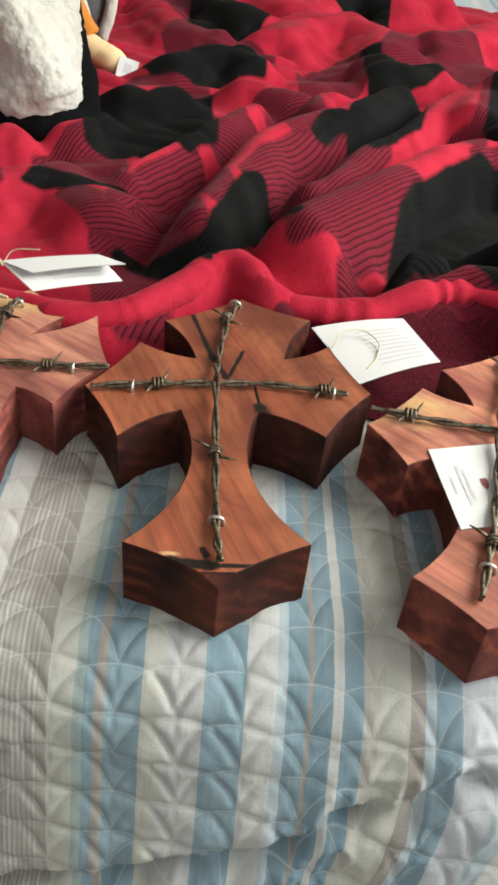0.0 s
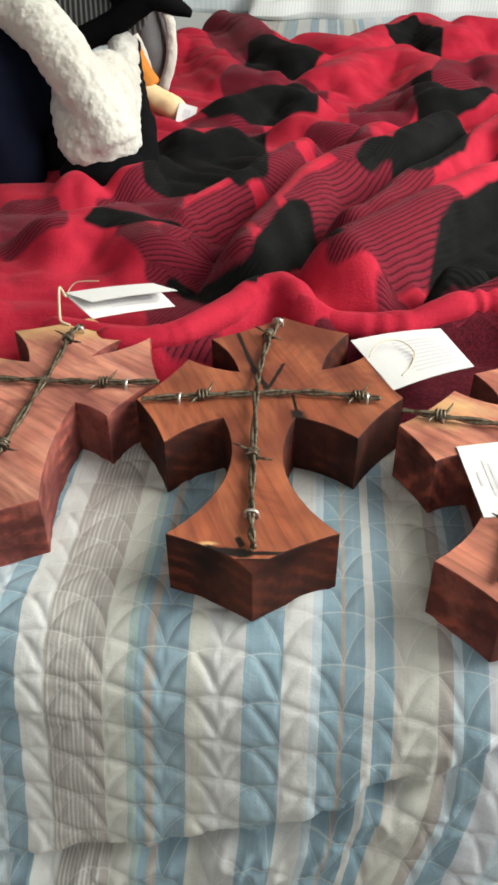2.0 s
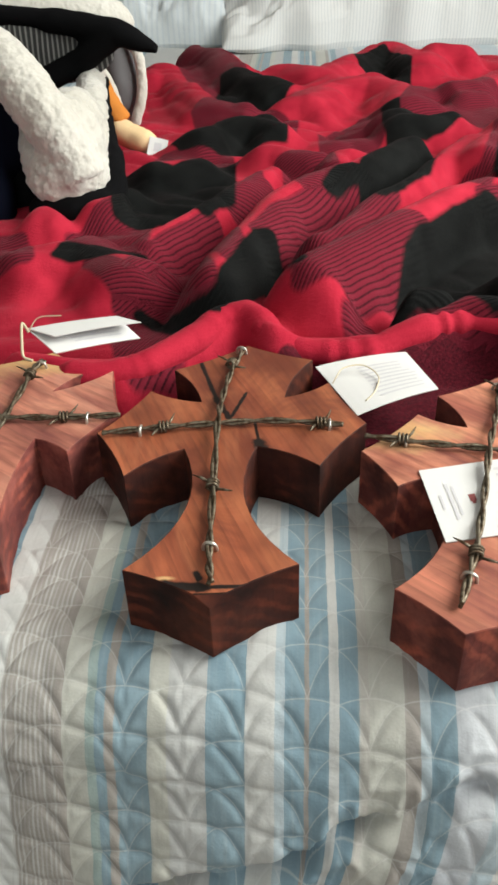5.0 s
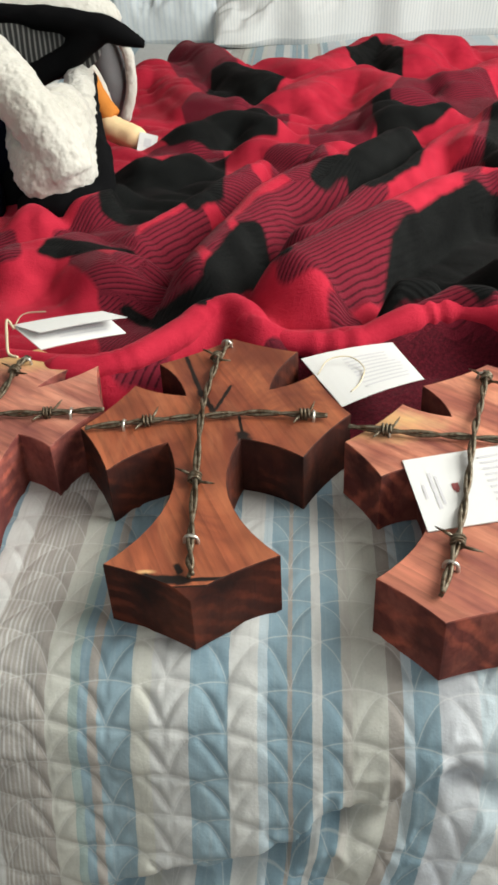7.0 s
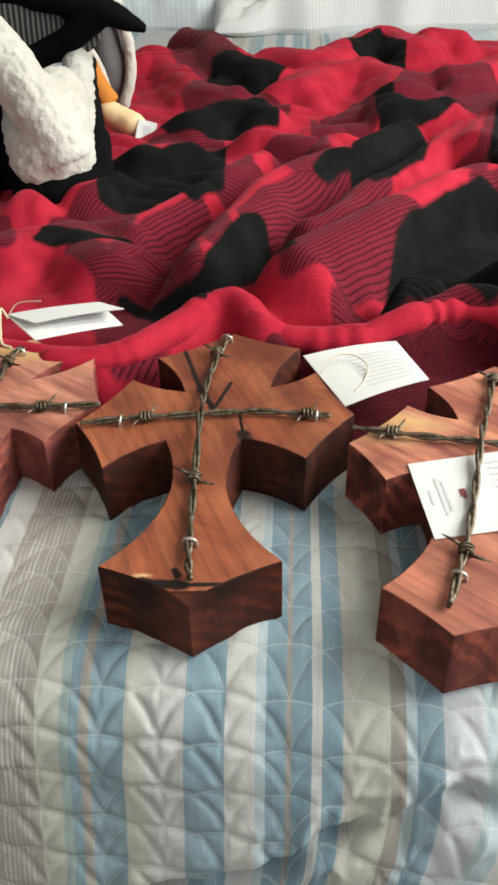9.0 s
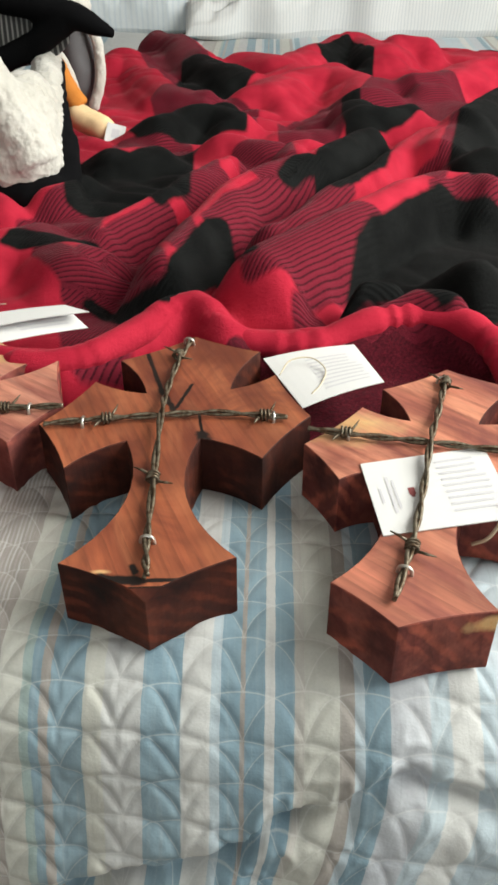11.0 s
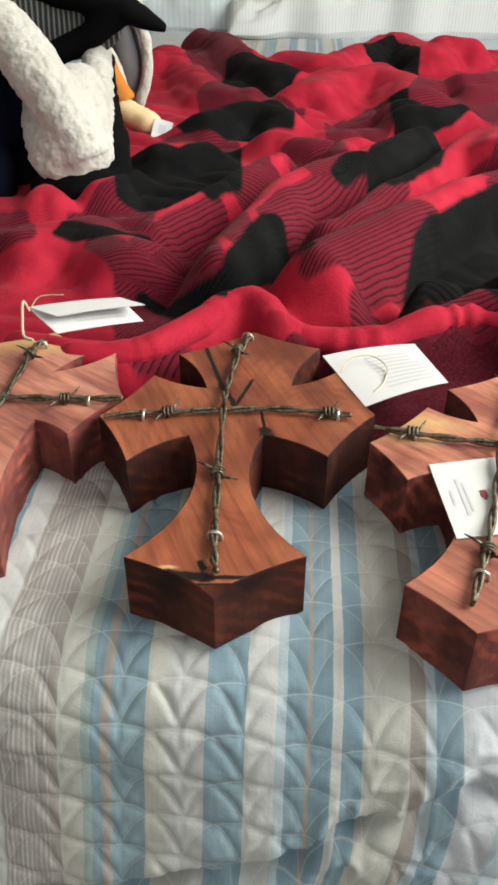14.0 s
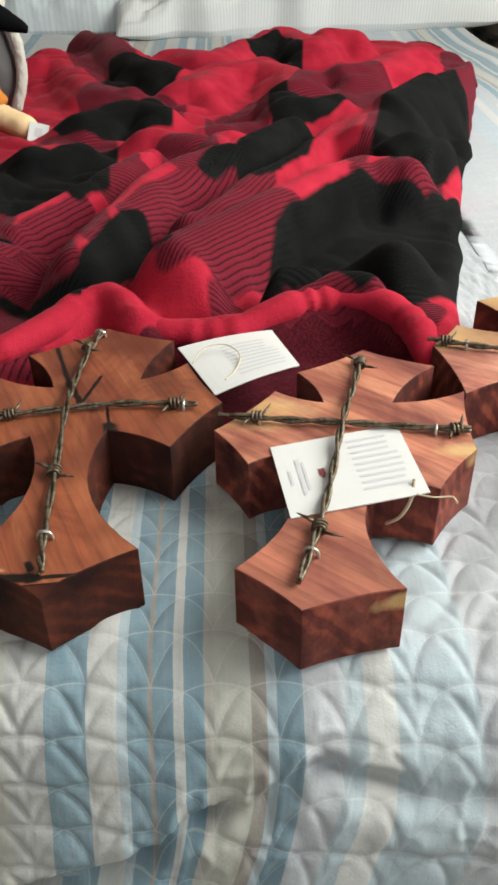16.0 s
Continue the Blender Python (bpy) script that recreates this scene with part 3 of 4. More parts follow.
# folds of the blanket: height, half width, crest line
FOLDS_A = [
    (0.034, 0.022, [(-0.192, 0.572), (-0.149, 0.555), (-0.111, 0.554), (-0.08, 0.571), (-0.053, 0.598), (-0.032, 0.63), (-0.013, 0.637), (0.005, 0.615), (0.016, 0.585)]),
    (0.026, 0.02, [(0.015, 0.601), (0.052, 0.601), (0.075, 0.604), (0.106, 0.609), (0.143, 0.626), (0.173, 0.64), (0.203, 0.63)]),
    (0.022, 0.014, [(0.106, 0.632), (0.138, 0.634), (0.172, 0.641), (0.203, 0.632), (0.22, 0.597), (0.229, 0.552)]),
]
FOLDS_B = [
    (0.052, 0.04, [(0.023, 0.637), (0.045, 0.69), (0.07, 0.714), (0.106, 0.762), (0.156, 0.829), (0.191, 0.876), (0.231, 0.912), (0.275, 0.899), (0.304, 0.854)]),
    (0.044, 0.026, [(0.022, 0.725), (0.052, 0.771), (0.09, 0.833), (0.139, 0.918), (0.214, 1.055), (0.266, 1.131)]),
    (0.05, 0.034, [(-0.06, 0.635), (-0.041, 0.715), (-0.013, 0.799), (0.011, 0.869), (0.061, 0.949), (0.106, 0.999), (0.157, 1.084), (0.209, 1.122)]),
    (0.036, 0.026, [(-0.14, 0.749), (-0.123, 0.779), (-0.095, 0.837), (-0.063, 0.895), (-0.018, 0.995), (0.003, 1.023), (0.032, 1.001)]),
    (0.03, 0.045, [(-0.271, 0.716), (-0.228, 0.762), (-0.18, 0.785), (-0.137, 0.734), (-0.111, 0.683)]),
    (0.020, 0.024, [(-0.272, 0.849), (-0.261, 0.91), (-0.216, 0.859)]),
    (0.026, 0.03, [(-0.053, 1.133), (-0.011, 1.165), (0.048, 1.137), (0.099, 1.145)]),
]
FOLDS_C = [
    (0.034, 0.06, [(0.021, 1.444), (0.077, 1.587), (0.157, 1.645), (0.211, 1.559), (0.207, 1.39)]),
    (0.036, 0.045, [(-0.244, 2.066), (-0.156, 1.955), (-0.064, 1.657), (0.027, 1.55)]),
    (0.04, 0.05, [(-0.053, 1.774), (0.024, 1.713), (0.078, 1.658), (0.139, 1.86), (0.225, 1.971), (0.267, 1.785), (0.318, 1.894), (0.413, 1.868)]),
    (0.034, 0.04, [(-0.147, 1.207), (-0.09, 1.306), (-0.04, 1.316), (0.013, 1.245)]),
    (0.056, 0.05, [(0.23, 0.976), (0.27, 1.066), (0.305, 1.147), (0.366, 1.252), (0.41, 1.294)]),
    (0.05, 0.04, [(0.24, 0.934), (0.291, 0.98), (0.337, 0.99)]),
]
FOLDS_D = [
    (0.034, 0.026, [(0.09, 0.645), (0.124, 0.656), (0.161, 0.659), (0.203, 0.637), (0.232, 0.602)]),
    (0.034, 0.04, [(0.184, 0.681), (0.23, 0.699), (0.273, 0.719)]),
    (0.05, 0.04, [(0.263, 0.939), (0.328, 0.982), (0.346, 0.941)]),
    (0.06, 0.05, [(0.286, 1.072), (0.375, 1.253), (0.456, 1.38), (0.518, 1.493)]),
    (0.024, 0.04, [(-0.2, 1.073), (-0.148, 1.09), (-0.092, 1.135), (-0.061, 1.149)]),
    (0.026, 0.03, [(-0.199, 0.877), (-0.191, 0.932), (-0.178, 0.975), (-0.152, 0.955)]),
    (0.036, 0.03, [(0.072, 0.999), (0.082, 1.084), (0.103, 1.096), (0.12, 1.062)]),
    (0.036, 0.045, [(0.174, 1.402), (0.185, 1.303), (0.248, 1.328), (0.3, 1.339)]),
    (0.03, 0.045, [(-0.287, 1.657), (-0.246, 1.799), (-0.132, 1.476), (-0.017, 1.428)]),
    (0.04, 0.05, [(0.254, 1.506), (0.323, 1.539), (0.43, 1.661), (0.503, 1.676)]),
]
FOLDS = FOLDS_A + FOLDS_B + FOLDS_C + FOLDS_D
# creases: depth, half width, line
CREASES = [
    (0.032, 0.008, [(0.009, 0.605), (0.02, 0.623), (0.052, 0.631), (0.084, 0.632), (0.117, 0.636), (0.146, 0.648), (0.186, 0.669), (0.208, 0.658)]),
    (0.032, 0.009, [(0.09, 0.643), (0.125, 0.682), (0.16, 0.688), (0.193, 0.677), (0.221, 0.645), (0.249, 0.624)]),
    (0.022, 0.009, [(-0.129, 0.718), (-0.089, 0.727), (-0.05, 0.759)]),
    (0.026, 0.01, [(-0.028, 0.617), (-0.021, 0.625), (-0.013, 0.625)]),
]
# black squares of the plaid, in plan
BLACK_SQUARES_A = [
    [(-0.06, 0.647), (-0.036, 0.662), (-0.009, 0.765), (0.003, 0.782), (0.032, 0.685), (-0.002, 0.714), (-0.036, 0.626), (-0.06, 0.645)],
    [(0.1, 0.965), (0.163, 1.213), (0.227, 1.195), (0.176, 0.973), (0.139, 0.91), (0.117, 0.882)],
    [(0.151, 0.789), (0.193, 0.841), (0.226, 0.873), (0.297, 0.862), (0.354, 0.922), (0.301, 0.723), (0.279, 0.678), (0.244, 0.66), (0.189, 0.625), (0.158, 0.666), (0.114, 0.646), (0.135, 0.754)],
    [(0.259, 0.982), (0.331, 1.274), (0.4, 1.425), (0.436, 1.421), (0.438, 1.262), (0.437, 1.169), (0.399, 1.041), (0.334, 0.953), (0.267, 0.905)],
    [(-0.217, 1.08), (-0.187, 1.104), (-0.133, 1.074), (-0.099, 1.146), (-0.065, 1.162), (-0.047, 0.915), (-0.072, 0.868), (-0.127, 0.935), (-0.165, 0.912), (-0.176, 0.912)],
]
BLACK_SQUARES_B = [
    [(-0.161, 1.254), (-0.122, 1.336), (-0.051, 1.37), (0.005, 1.298), (0.006, 1.267), (-0.055, 1.245), (-0.087, 1.221), (-0.143, 1.226)],
    [(-0.115, 1.523), (-0.123, 1.729), (-0.077, 1.733), (0.019, 1.621), (-0.027, 1.494), (-0.078, 1.519), (-0.101, 1.502)],
    [(0.14, 1.832), (0.205, 1.937), (0.243, 1.792), (0.232, 1.671), (0.198, 1.698), (0.155, 1.752)],
    [(0.06, 0.923), (0.074, 0.958), (0.089, 0.976), (0.103, 0.971), (0.084, 0.949), (0.067, 0.927)],
    [(0.168, 1.456), (0.185, 1.465), (0.184, 1.354), (0.297, 1.398), (0.306, 1.358), (0.238, 1.288), (0.164, 1.239), (0.158, 1.296)],
    [(-0.115, 0.687), (-0.077, 0.657), (-0.043, 0.655), (-0.06, 0.647), (-0.082, 0.653)],
    [(-0.206, 0.76), (-0.201, 0.778), (-0.18, 0.772), (-0.122, 0.761), (-0.13, 0.755), (-0.192, 0.757)],
]
BLACK_SQUARES_C = [
    [(0.522, 2.05), (0.6, 2.054), (0.59, 1.919), (0.548, 1.883), (0.511, 1.938)],
]
BLACK_SQUARES = BLACK_SQUARES_A + BLACK_SQUARES_B + BLACK_SQUARES_C
# mixed squares, with the slope of their ribs
MIXED_SQUARES_A = [
    (62, [(-0.007, 0.773), (0.01, 0.827), (0.057, 0.916), (0.1, 0.963), (0.127, 0.888), (0.085, 0.802), (0.034, 0.691), (0.032, 0.685), (0.003, 0.782)]),
    (52, [(0.035, 0.671), (0.066, 0.72), (0.101, 0.758), (0.13, 0.795), (0.151, 0.796), (0.137, 0.756), (0.117, 0.711), (0.078, 0.669), (0.066, 0.678)]),
    (62, [(-0.123, 0.728), (-0.101, 0.796), (-0.063, 0.863), (-0.032, 0.741), (-0.029, 0.707), (-0.08, 0.793), (-0.107, 0.71)]),
    (40, [(-0.13, 0.694), (-0.087, 0.714), (-0.043, 0.655), (-0.077, 0.657), (-0.115, 0.69)]),
    (60, [(-0.218, 0.871), (-0.19, 0.892), (-0.171, 0.93), (-0.157, 0.949), (-0.128, 0.775), (-0.158, 0.764), (-0.186, 0.769)]),
]
MIXED_SQUARES_B = [
    (8, [(0.078, 0.649), (0.112, 0.641), (0.153, 0.661), (0.178, 0.628), (0.241, 0.654), (0.255, 0.643), (0.216, 0.589), (0.181, 0.618), (0.148, 0.619), (0.132, 0.608), (0.097, 0.642), (0.079, 0.641)]),
    (55, [(0.228, 0.994), (0.254, 0.995), (0.335, 1.28), (0.246, 0.955), (0.222, 0.896)]),
    (35, [(0.224, 0.873), (0.267, 0.896), (0.321, 0.947), (0.303, 0.865), (0.264, 0.873)]),
    (20, [(0.005, 1.129), (0.055, 1.155), (0.074, 0.958), (0.06, 0.924), (0.037, 0.911)]),
    (20, [(-0.144, 1.452), (-0.11, 1.514), (-0.026, 1.469), (0.015, 1.436), (0.012, 1.309), (-0.051, 1.37), (-0.102, 1.362), (-0.129, 1.4)]),
    (20, [(-0.259, 2.115), (-0.145, 1.957), (-0.088, 1.759), (-0.123, 1.729), (-0.115, 1.523), (-0.169, 1.652), (-0.247, 1.942)]),
]
MIXED_SQUARES_C = [
    (20, [(0.069, 1.334), (0.141, 1.458), (0.171, 1.455), (0.158, 1.296), (0.124, 1.243), (0.069, 1.248)]),
    (20, [(0.196, 1.453), (0.25, 1.594), (0.299, 1.516), (0.297, 1.398), (0.184, 1.354)]),
    (20, [(-0.168, 1.215), (-0.08, 1.215), (-0.065, 1.162), (-0.099, 1.146), (-0.161, 1.097)]),
    (30, [(-0.047, 0.915), (-0.058, 1.09), (-0.02, 0.975), (-0.009, 0.974), (-0.042, 0.908)]),
    (60, [(-0.125, 0.655), (-0.115, 0.685), (-0.082, 0.653), (-0.06, 0.646), (-0.072, 0.565), (-0.094, 0.555)]),
    (8, [(-0.166, 0.746), (-0.123, 0.708), (-0.083, 0.778), (-0.048, 0.66), (-0.069, 0.657), (-0.113, 0.691), (-0.121, 0.693)]),
    (20, [(-0.325, 0.862), (-0.28, 0.861), (-0.237, 0.753), (-0.285, 0.745)]),
]
MIXED_SQUARES_D = [
    (55, [(-0.209, 0.881), (-0.175, 0.929), (-0.159, 0.956), (-0.151, 0.921), (-0.131, 0.763), (-0.182, 0.78)]),
    (20, [(0.547, 1.83), (0.598, 1.76), (0.445, 1.183), (0.438, 1.262), (0.436, 1.421), (0.492, 1.557)]),
    (20, [(0.301, 1.535), (0.343, 1.592), (0.398, 1.449), (0.336, 1.324), (0.306, 1.358)]),
]
MIXED_SQUARES = MIXED_SQUARES_A + MIXED_SQUARES_B + MIXED_SQUARES_C + MIXED_SQUARES_D


def right_edge(y):
    r = np.interp(y, [0.48, 0.549, 0.643, 0.80, 0.911, 1.164, 1.571, 1.793, 2.0, 2.2], [0.236, 0.240, 0.280, 0.318, 0.345, 0.425, 0.545, 0.585, 0.53, 0.47])
    return r + 0.006 * lumps(y * 0, y, 0.05, 11)


def blanket_height(x, y):
    """Height of the blanket over the bed, and the distance inside its outline."""
    right = right_edge(y)
    front = 0.50
    far = np.interp(x, [-0.6, -0.31, -0.236, -0.14, -0.045, 0.206, 0.303, 0.477, 0.594], [1.7, 1.80, 2.10, 1.95, 1.86, 2.05, 2.02, 2.0, 1.85])
    inside = np.minimum(np.minimum(right - x, y - front), far - y)
    wx, wy = x + 0.007 * lumps(x, y, 0.09, 21), y + 0.007 * lumps(x, y, 0.09, 22)
    p = 3.5
    acc = np.zeros(x.shape)
    for height, half, pts in FOLDS:
        d, ends = near_line(wx, wy, pts, 0.045 if pts[0][1] > 0.605 else 0.0)
        acc += (1.15 * height * ends * np.clip(1 - (d / half / 1.2) ** 2, 0, 1)) ** p
    h = acc ** (1 / p)
    for depth, half, pts in CREASES:
        d, ends = near_line(wx, wy, pts, 0.03)
        h = h - depth * ends * np.exp(-(d / half) ** 2)
    deep = np.clip((y - front - 0.085) / 0.04, 0, 1)
    base = 0.003 + 0.008 * deep * (1 - 0.7 * np.clip((y - 1.0) / 0.4, 0, 1))
    warp = y + 0.05 * lumps(x, y, 0.22, 18)
    loose = np.abs(lumps(x * 0.55 - 0.35 * warp, warp * 1.25, 0.09, 12)) ** 0.8 * 0.010 + np.abs(lumps(x + 0.4 * y, warp * 1.6, 0.06, 15)) ** 0.8 * 0.006
    loose_on = deep * np.clip(1 - 0.5 * h / 0.04, 0.2, 1) * (1 + 1.2 * np.clip((y - 1.0) / 0.4, 0, 1))
    fine = lumps(x, y, 0.03, 13) * 0.0012 + lumps(x, y, 0.014, 14) * 0.0007
    h = blur(h, 1)
    z = np.maximum(base + h + loose * loose_on + fine, 0.002) - 0.010 * np.clip((y - 1.0) / 0.4, 0, 1)
    e = np.clip(inside / 0.020, 0, 1)
    return z * np.sqrt(np.clip(1 - (1 - e) ** 2, 0, 1)) - 0.002, inside


def inside_of(x, y, pts):
    """Signed distance to a polygon, positive inside."""
    best, odd = np.full(x.shape, 9.0), np.zeros(x.shape, bool)
    for (ax, ay), (bx, by) in zip(pts, pts[1:] + pts[:1]):
        dx, dy = bx - ax, by - ay
        t = np.clip(((x - ax) * dx + (y - ay) * dy) / (dx * dx + dy * dy + 1e-12), 0, 1)
        best = np.minimum(best, np.hypot(x - ax - t * dx, y - ay - t * dy))
        if dy:
            odd ^= ((ay > y) != (by > y)) & (x < ax + (y - ay) * dx / dy)
    return np.where(odd, best, -best)


def blanket():
    u, y = np.meshgrid(np.linspace(0, 1, 240), 0.501 + 1.69 * np.linspace(0, 1, 370) ** 1.2)
    x = -0.62 + u * (right_edge(y) + 0.62)
    z, inside = blanket_height(x, y)
    inside = np.where(u == 1, 1e-4, inside)
    black = np.full(x.shape, -1.0)
    for pts in BLACK_SQUARES:
        black = np.maximum(black, inside_of(x, y, pts))
    # strip under the front hem: dark red plush, deepened for the hollow's shade
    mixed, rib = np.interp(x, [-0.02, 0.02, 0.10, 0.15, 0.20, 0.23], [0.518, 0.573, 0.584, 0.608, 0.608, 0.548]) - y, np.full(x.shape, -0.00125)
    for slope, pts in MIXED_SQUARES:
        d = inside_of(x, y, pts)
        a = radians(slope)
        rib = np.where(d > mixed, y * math.cos(a) - x * math.sin(a), rib)
        mixed = np.maximum(mixed, d)
    root = tagged(empty("blanket", (0, 0.52, 0)), "rumpled red and black plaid plush blanket lying on the bed", "blanket")
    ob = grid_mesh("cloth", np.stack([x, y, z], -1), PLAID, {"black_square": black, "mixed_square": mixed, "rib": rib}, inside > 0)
    ob.parent, ob.matrix_parent_inverse = root, root.matrix_world.inverted()
    # the gathered, rolled hem along the front
    for k, pts in enumerate(([(-0.164, 0.555, 0.03), (-0.132, 0.549, 0.03), (-0.103, 0.555, 0.031), (-0.08, 0.571, 0.033), (-0.053, 0.598, 0.036), (-0.032, 0.629, 0.039), (-0.014, 0.635, 0.04), (0.002, 0.616, 0.036), (0.014, 0.587, 0.026)],
                            [(0.002, 0.613, 0.026), (0.024, 0.596, 0.027), (0.051, 0.592, 0.027), (0.085, 0.597, 0.028), (0.113, 0.61, 0.031), (0.146, 0.626, 0.035), (0.178, 0.629, 0.036), (0.211, 0.61, 0.034), (0.227, 0.576, 0.029), (0.226, 0.537, 0.02)])):
        path = [q + 0.0022 * Vector((noise.noise(q * 28), noise.noise(q * 28 + Vector((5, 0, 0))), noise.noise(q * 36 + Vector((0, 5, 0))))) for q in smooth_path(pts, 130)]
        gather = [0.0125 + (0.0003 + 0.0006 * k) * math.sin(q * 0.55 + 3.0 * math.sin(q * 0.17)) + 0.0008 * math.sin(q * 0.13) for q in range(130)]
        bm = tube(bmesh.new(), path, [g * min(1, (q + 3) / 14, (133 - q) / 14) for q, g in enumerate(gather)], 16, 0.92)
        hem = part("hem", bm, PLAID, None, "rolled and gathered red hem")
        for name in ("black_square", "mixed_square", "rib"):
            at = hem.data.attributes.new(name, "FLOAT", "POINT")
            at.data.foreach_set("value", [-1.0] * len(hem.data.vertices))
        hem.parent, hem.matrix_parent_inverse = root, root.matrix_world.inverted()
    return root


blanket()


# ---------------------------------------------------------------- the wooden crosses
THICK = 0.038


def bend(a, b, depth, n):
    """Points from a to b (without b) along an arc that bows to the left of the way by depth times its length."""
    a, b = Vector(a), Vector(b)
    d = b - a
    side = Vector((-d.y, d.x)) * depth
    return [a.lerp(b, k / n) + side * 4 * (k / n) * (1 - k / n) for k in range(n)]


def cross_outline(c):
    """c: the crotches and the corners, tip, corner of each arm, counter-clockwise from the foot's left corner."""
    out = []
    for k, (p, q, depth) in enumerate(c):
        out += bend(p, q, depth, 10 if abs(depth) > 0.03 else 3)
    return out


def cross_body(outline, material, root, label="", chip=()):
    """The sawn body. chip: the index of a corner whose top is split off, its half width in points, its depth."""
    n = len(outline)
    drop = [0.0] * n
    broken = []
    if chip:
        tip, half, deep = chip
        broken = [(tip + k) % n for k in range(-half, half + 1)]
        for k in range(-half + 1, half):
            drop[(tip + k) % n] = deep * (1 - abs(k) / half)
    bm = bmesh.new()
    low = [bm.verts.new((p.x, p.y, -0.004)) for p in outline]
    high = [bm.verts.new((p.x, p.y, THICK - d)) for p, d in zip(outline, drop)]
    bm.faces.new(low[::-1])
    bm.faces.new([high[k] for k in range(n) if k not in broken[1:-1]])
    if broken:
        bm.faces.new([high[k] for k in broken])
    for k in range(n):
        bm.faces.new((low[k], low[(k + 1) % n], high[(k + 1) % n], high[k]))
    bmesh.ops.recalc_face_normals(bm, faces=bm.faces)
    rim = [e for e in bm.edges if len(e.link_faces) == 2 and e.calc_face_angle(0) > 0.6]
    bmesh.ops.bevel(bm, geom=rim, offset=0.0005, segments=1, affect="EDGES")
    # sides take the sawn material, whose colour holds some of their shade
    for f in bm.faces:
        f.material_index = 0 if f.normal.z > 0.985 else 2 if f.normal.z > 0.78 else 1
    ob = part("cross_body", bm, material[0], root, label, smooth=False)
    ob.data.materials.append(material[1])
    ob.data.materials.append(SPLIT)
    return ob


def twist(root, pts, name):
    """Two strands of wire wound round each other along a line."""
    n = 110
    path = smooth_path(pts, n)
    length = sum((b - a).length for a, b in zip(path, path[1:]))
    bm = bmesh.new()
    for ph in (0, math.pi):
        strand = []
        for k, q in enumerate(path):
            d = (path[min(k + 1, n - 1)] - path[max(k - 1, 0)]).normalized()
            a = d.cross(Vector((0, 0, 1))).normalized()
            b = a.cross(d)
            t = ph + 2 * math.pi * k / n * length / 0.052
            strand.append(q + 0.00125 * (math.cos(t) * a + math.sin(t) * b))
        tube(bm, strand, 0.00125, 7)
    return part(name, bm, WIRE, root)


def barb(wire, at, along, spread=0.013, lift=0.002):
    """A barb: a coil of thin wire round the strands with its sharp ends sticking out."""
    at, d = Vector(at), Vector((*along, 0)).normalized()
    a = Vector((-d.y, d.x, 0))
    bm = bmesh.new()
    coil = []
    for k in range(40):
        t = k / 39
        ang = t * 2 * math.pi * 2.5
        coil.append(at + d * (t - 0.5) * 0.006 + 0.0034 * (math.cos(ang) * a + math.sin(ang) * Vector((0, 0, 1))))
    tube(bm, coil, 0.0009, 6)
    for s in (-1, 1):
        p = at + d * 0.003 * s
        tip = p + a * s * spread + Vector((0, 0, lift)) + d * 0.004 * s
        tube(bm, [p + a * s * 0.002, p.lerp(tip, 0.6), tip], [0.0009, 0.0009, 0.0003], 6)
    return part("barb", bm, WIRE, wire)


def staple(root, at, across, width=0.0075):
    """A fencing staple driven over the wire."""
    at, a = Vector(at), Vector((*across, 0)).normalized()
    pts = []
    for k in range(13):
        t = math.pi * k / 12
        pts.append(at + a * math.cos(t) * width / 2 + Vector((0, 0, 0.0052 * math.sin(t) ** 0.6)))
    pts = [pts[0] - Vector((0, 0, 0.003))] + pts + [pts[-1] - Vector((0, 0, 0.003))]
    return part("staple", tube(bmesh.new(), pts, 0.0011, 7), STEEL, root, "shiny steel staple")


def wooden_cross(at, turn, shape, material, label, upright, bar, staples, barbs, chip=()):
    root = tagged(empty("wooden_cross", at, turn), label, "cross", "row of wooden crosses")
    cross_body(cross_outline(shape), material, root, chip=chip)
    h = THICK + 0.0036
    lift = lambda pts: [(x, y, h + (0.0025 if abs(x) < 0.02 and abs(y) < 0.02 and pts is upright else 0)) for x, y in pts]
    v = twist(root, lift(upright), "upright_wire")
    b = twist(root, lift(bar), "cross_wire")
    for (x, y), (ax, ay) in staples:
        staple(root, (x, y, THICK), (ax, ay))
    for on, (x, y), (ax, ay) in barbs:
        barb(v if on else b, (x, y, h), (ax, ay))
    return root


def arms(foot, right, top, left, crotches, waist=0.16):
    """The sides of a cross. foot, right, top and left are (corner, tip, corner), counter-clockwise; crotches lie between them."""
    seq = []
    for arm, before, after, deep in ((foot, crotches[3], crotches[0], waist), (right, crotches[0], crotches[1], 0.07), (top, crotches[1], crotches[2], 0.07), (left, crotches[2], crotches[3], 0.07)):
        seq += [(before, arm[0], deep), (arm[0], arm[1], 0.035), (arm[1], arm[2], 0.035), (arm[2], after, deep)]
    return seq


def about(c, *pts):
    return tuple((x - c[0], y - c[1]) for x, y in pts)


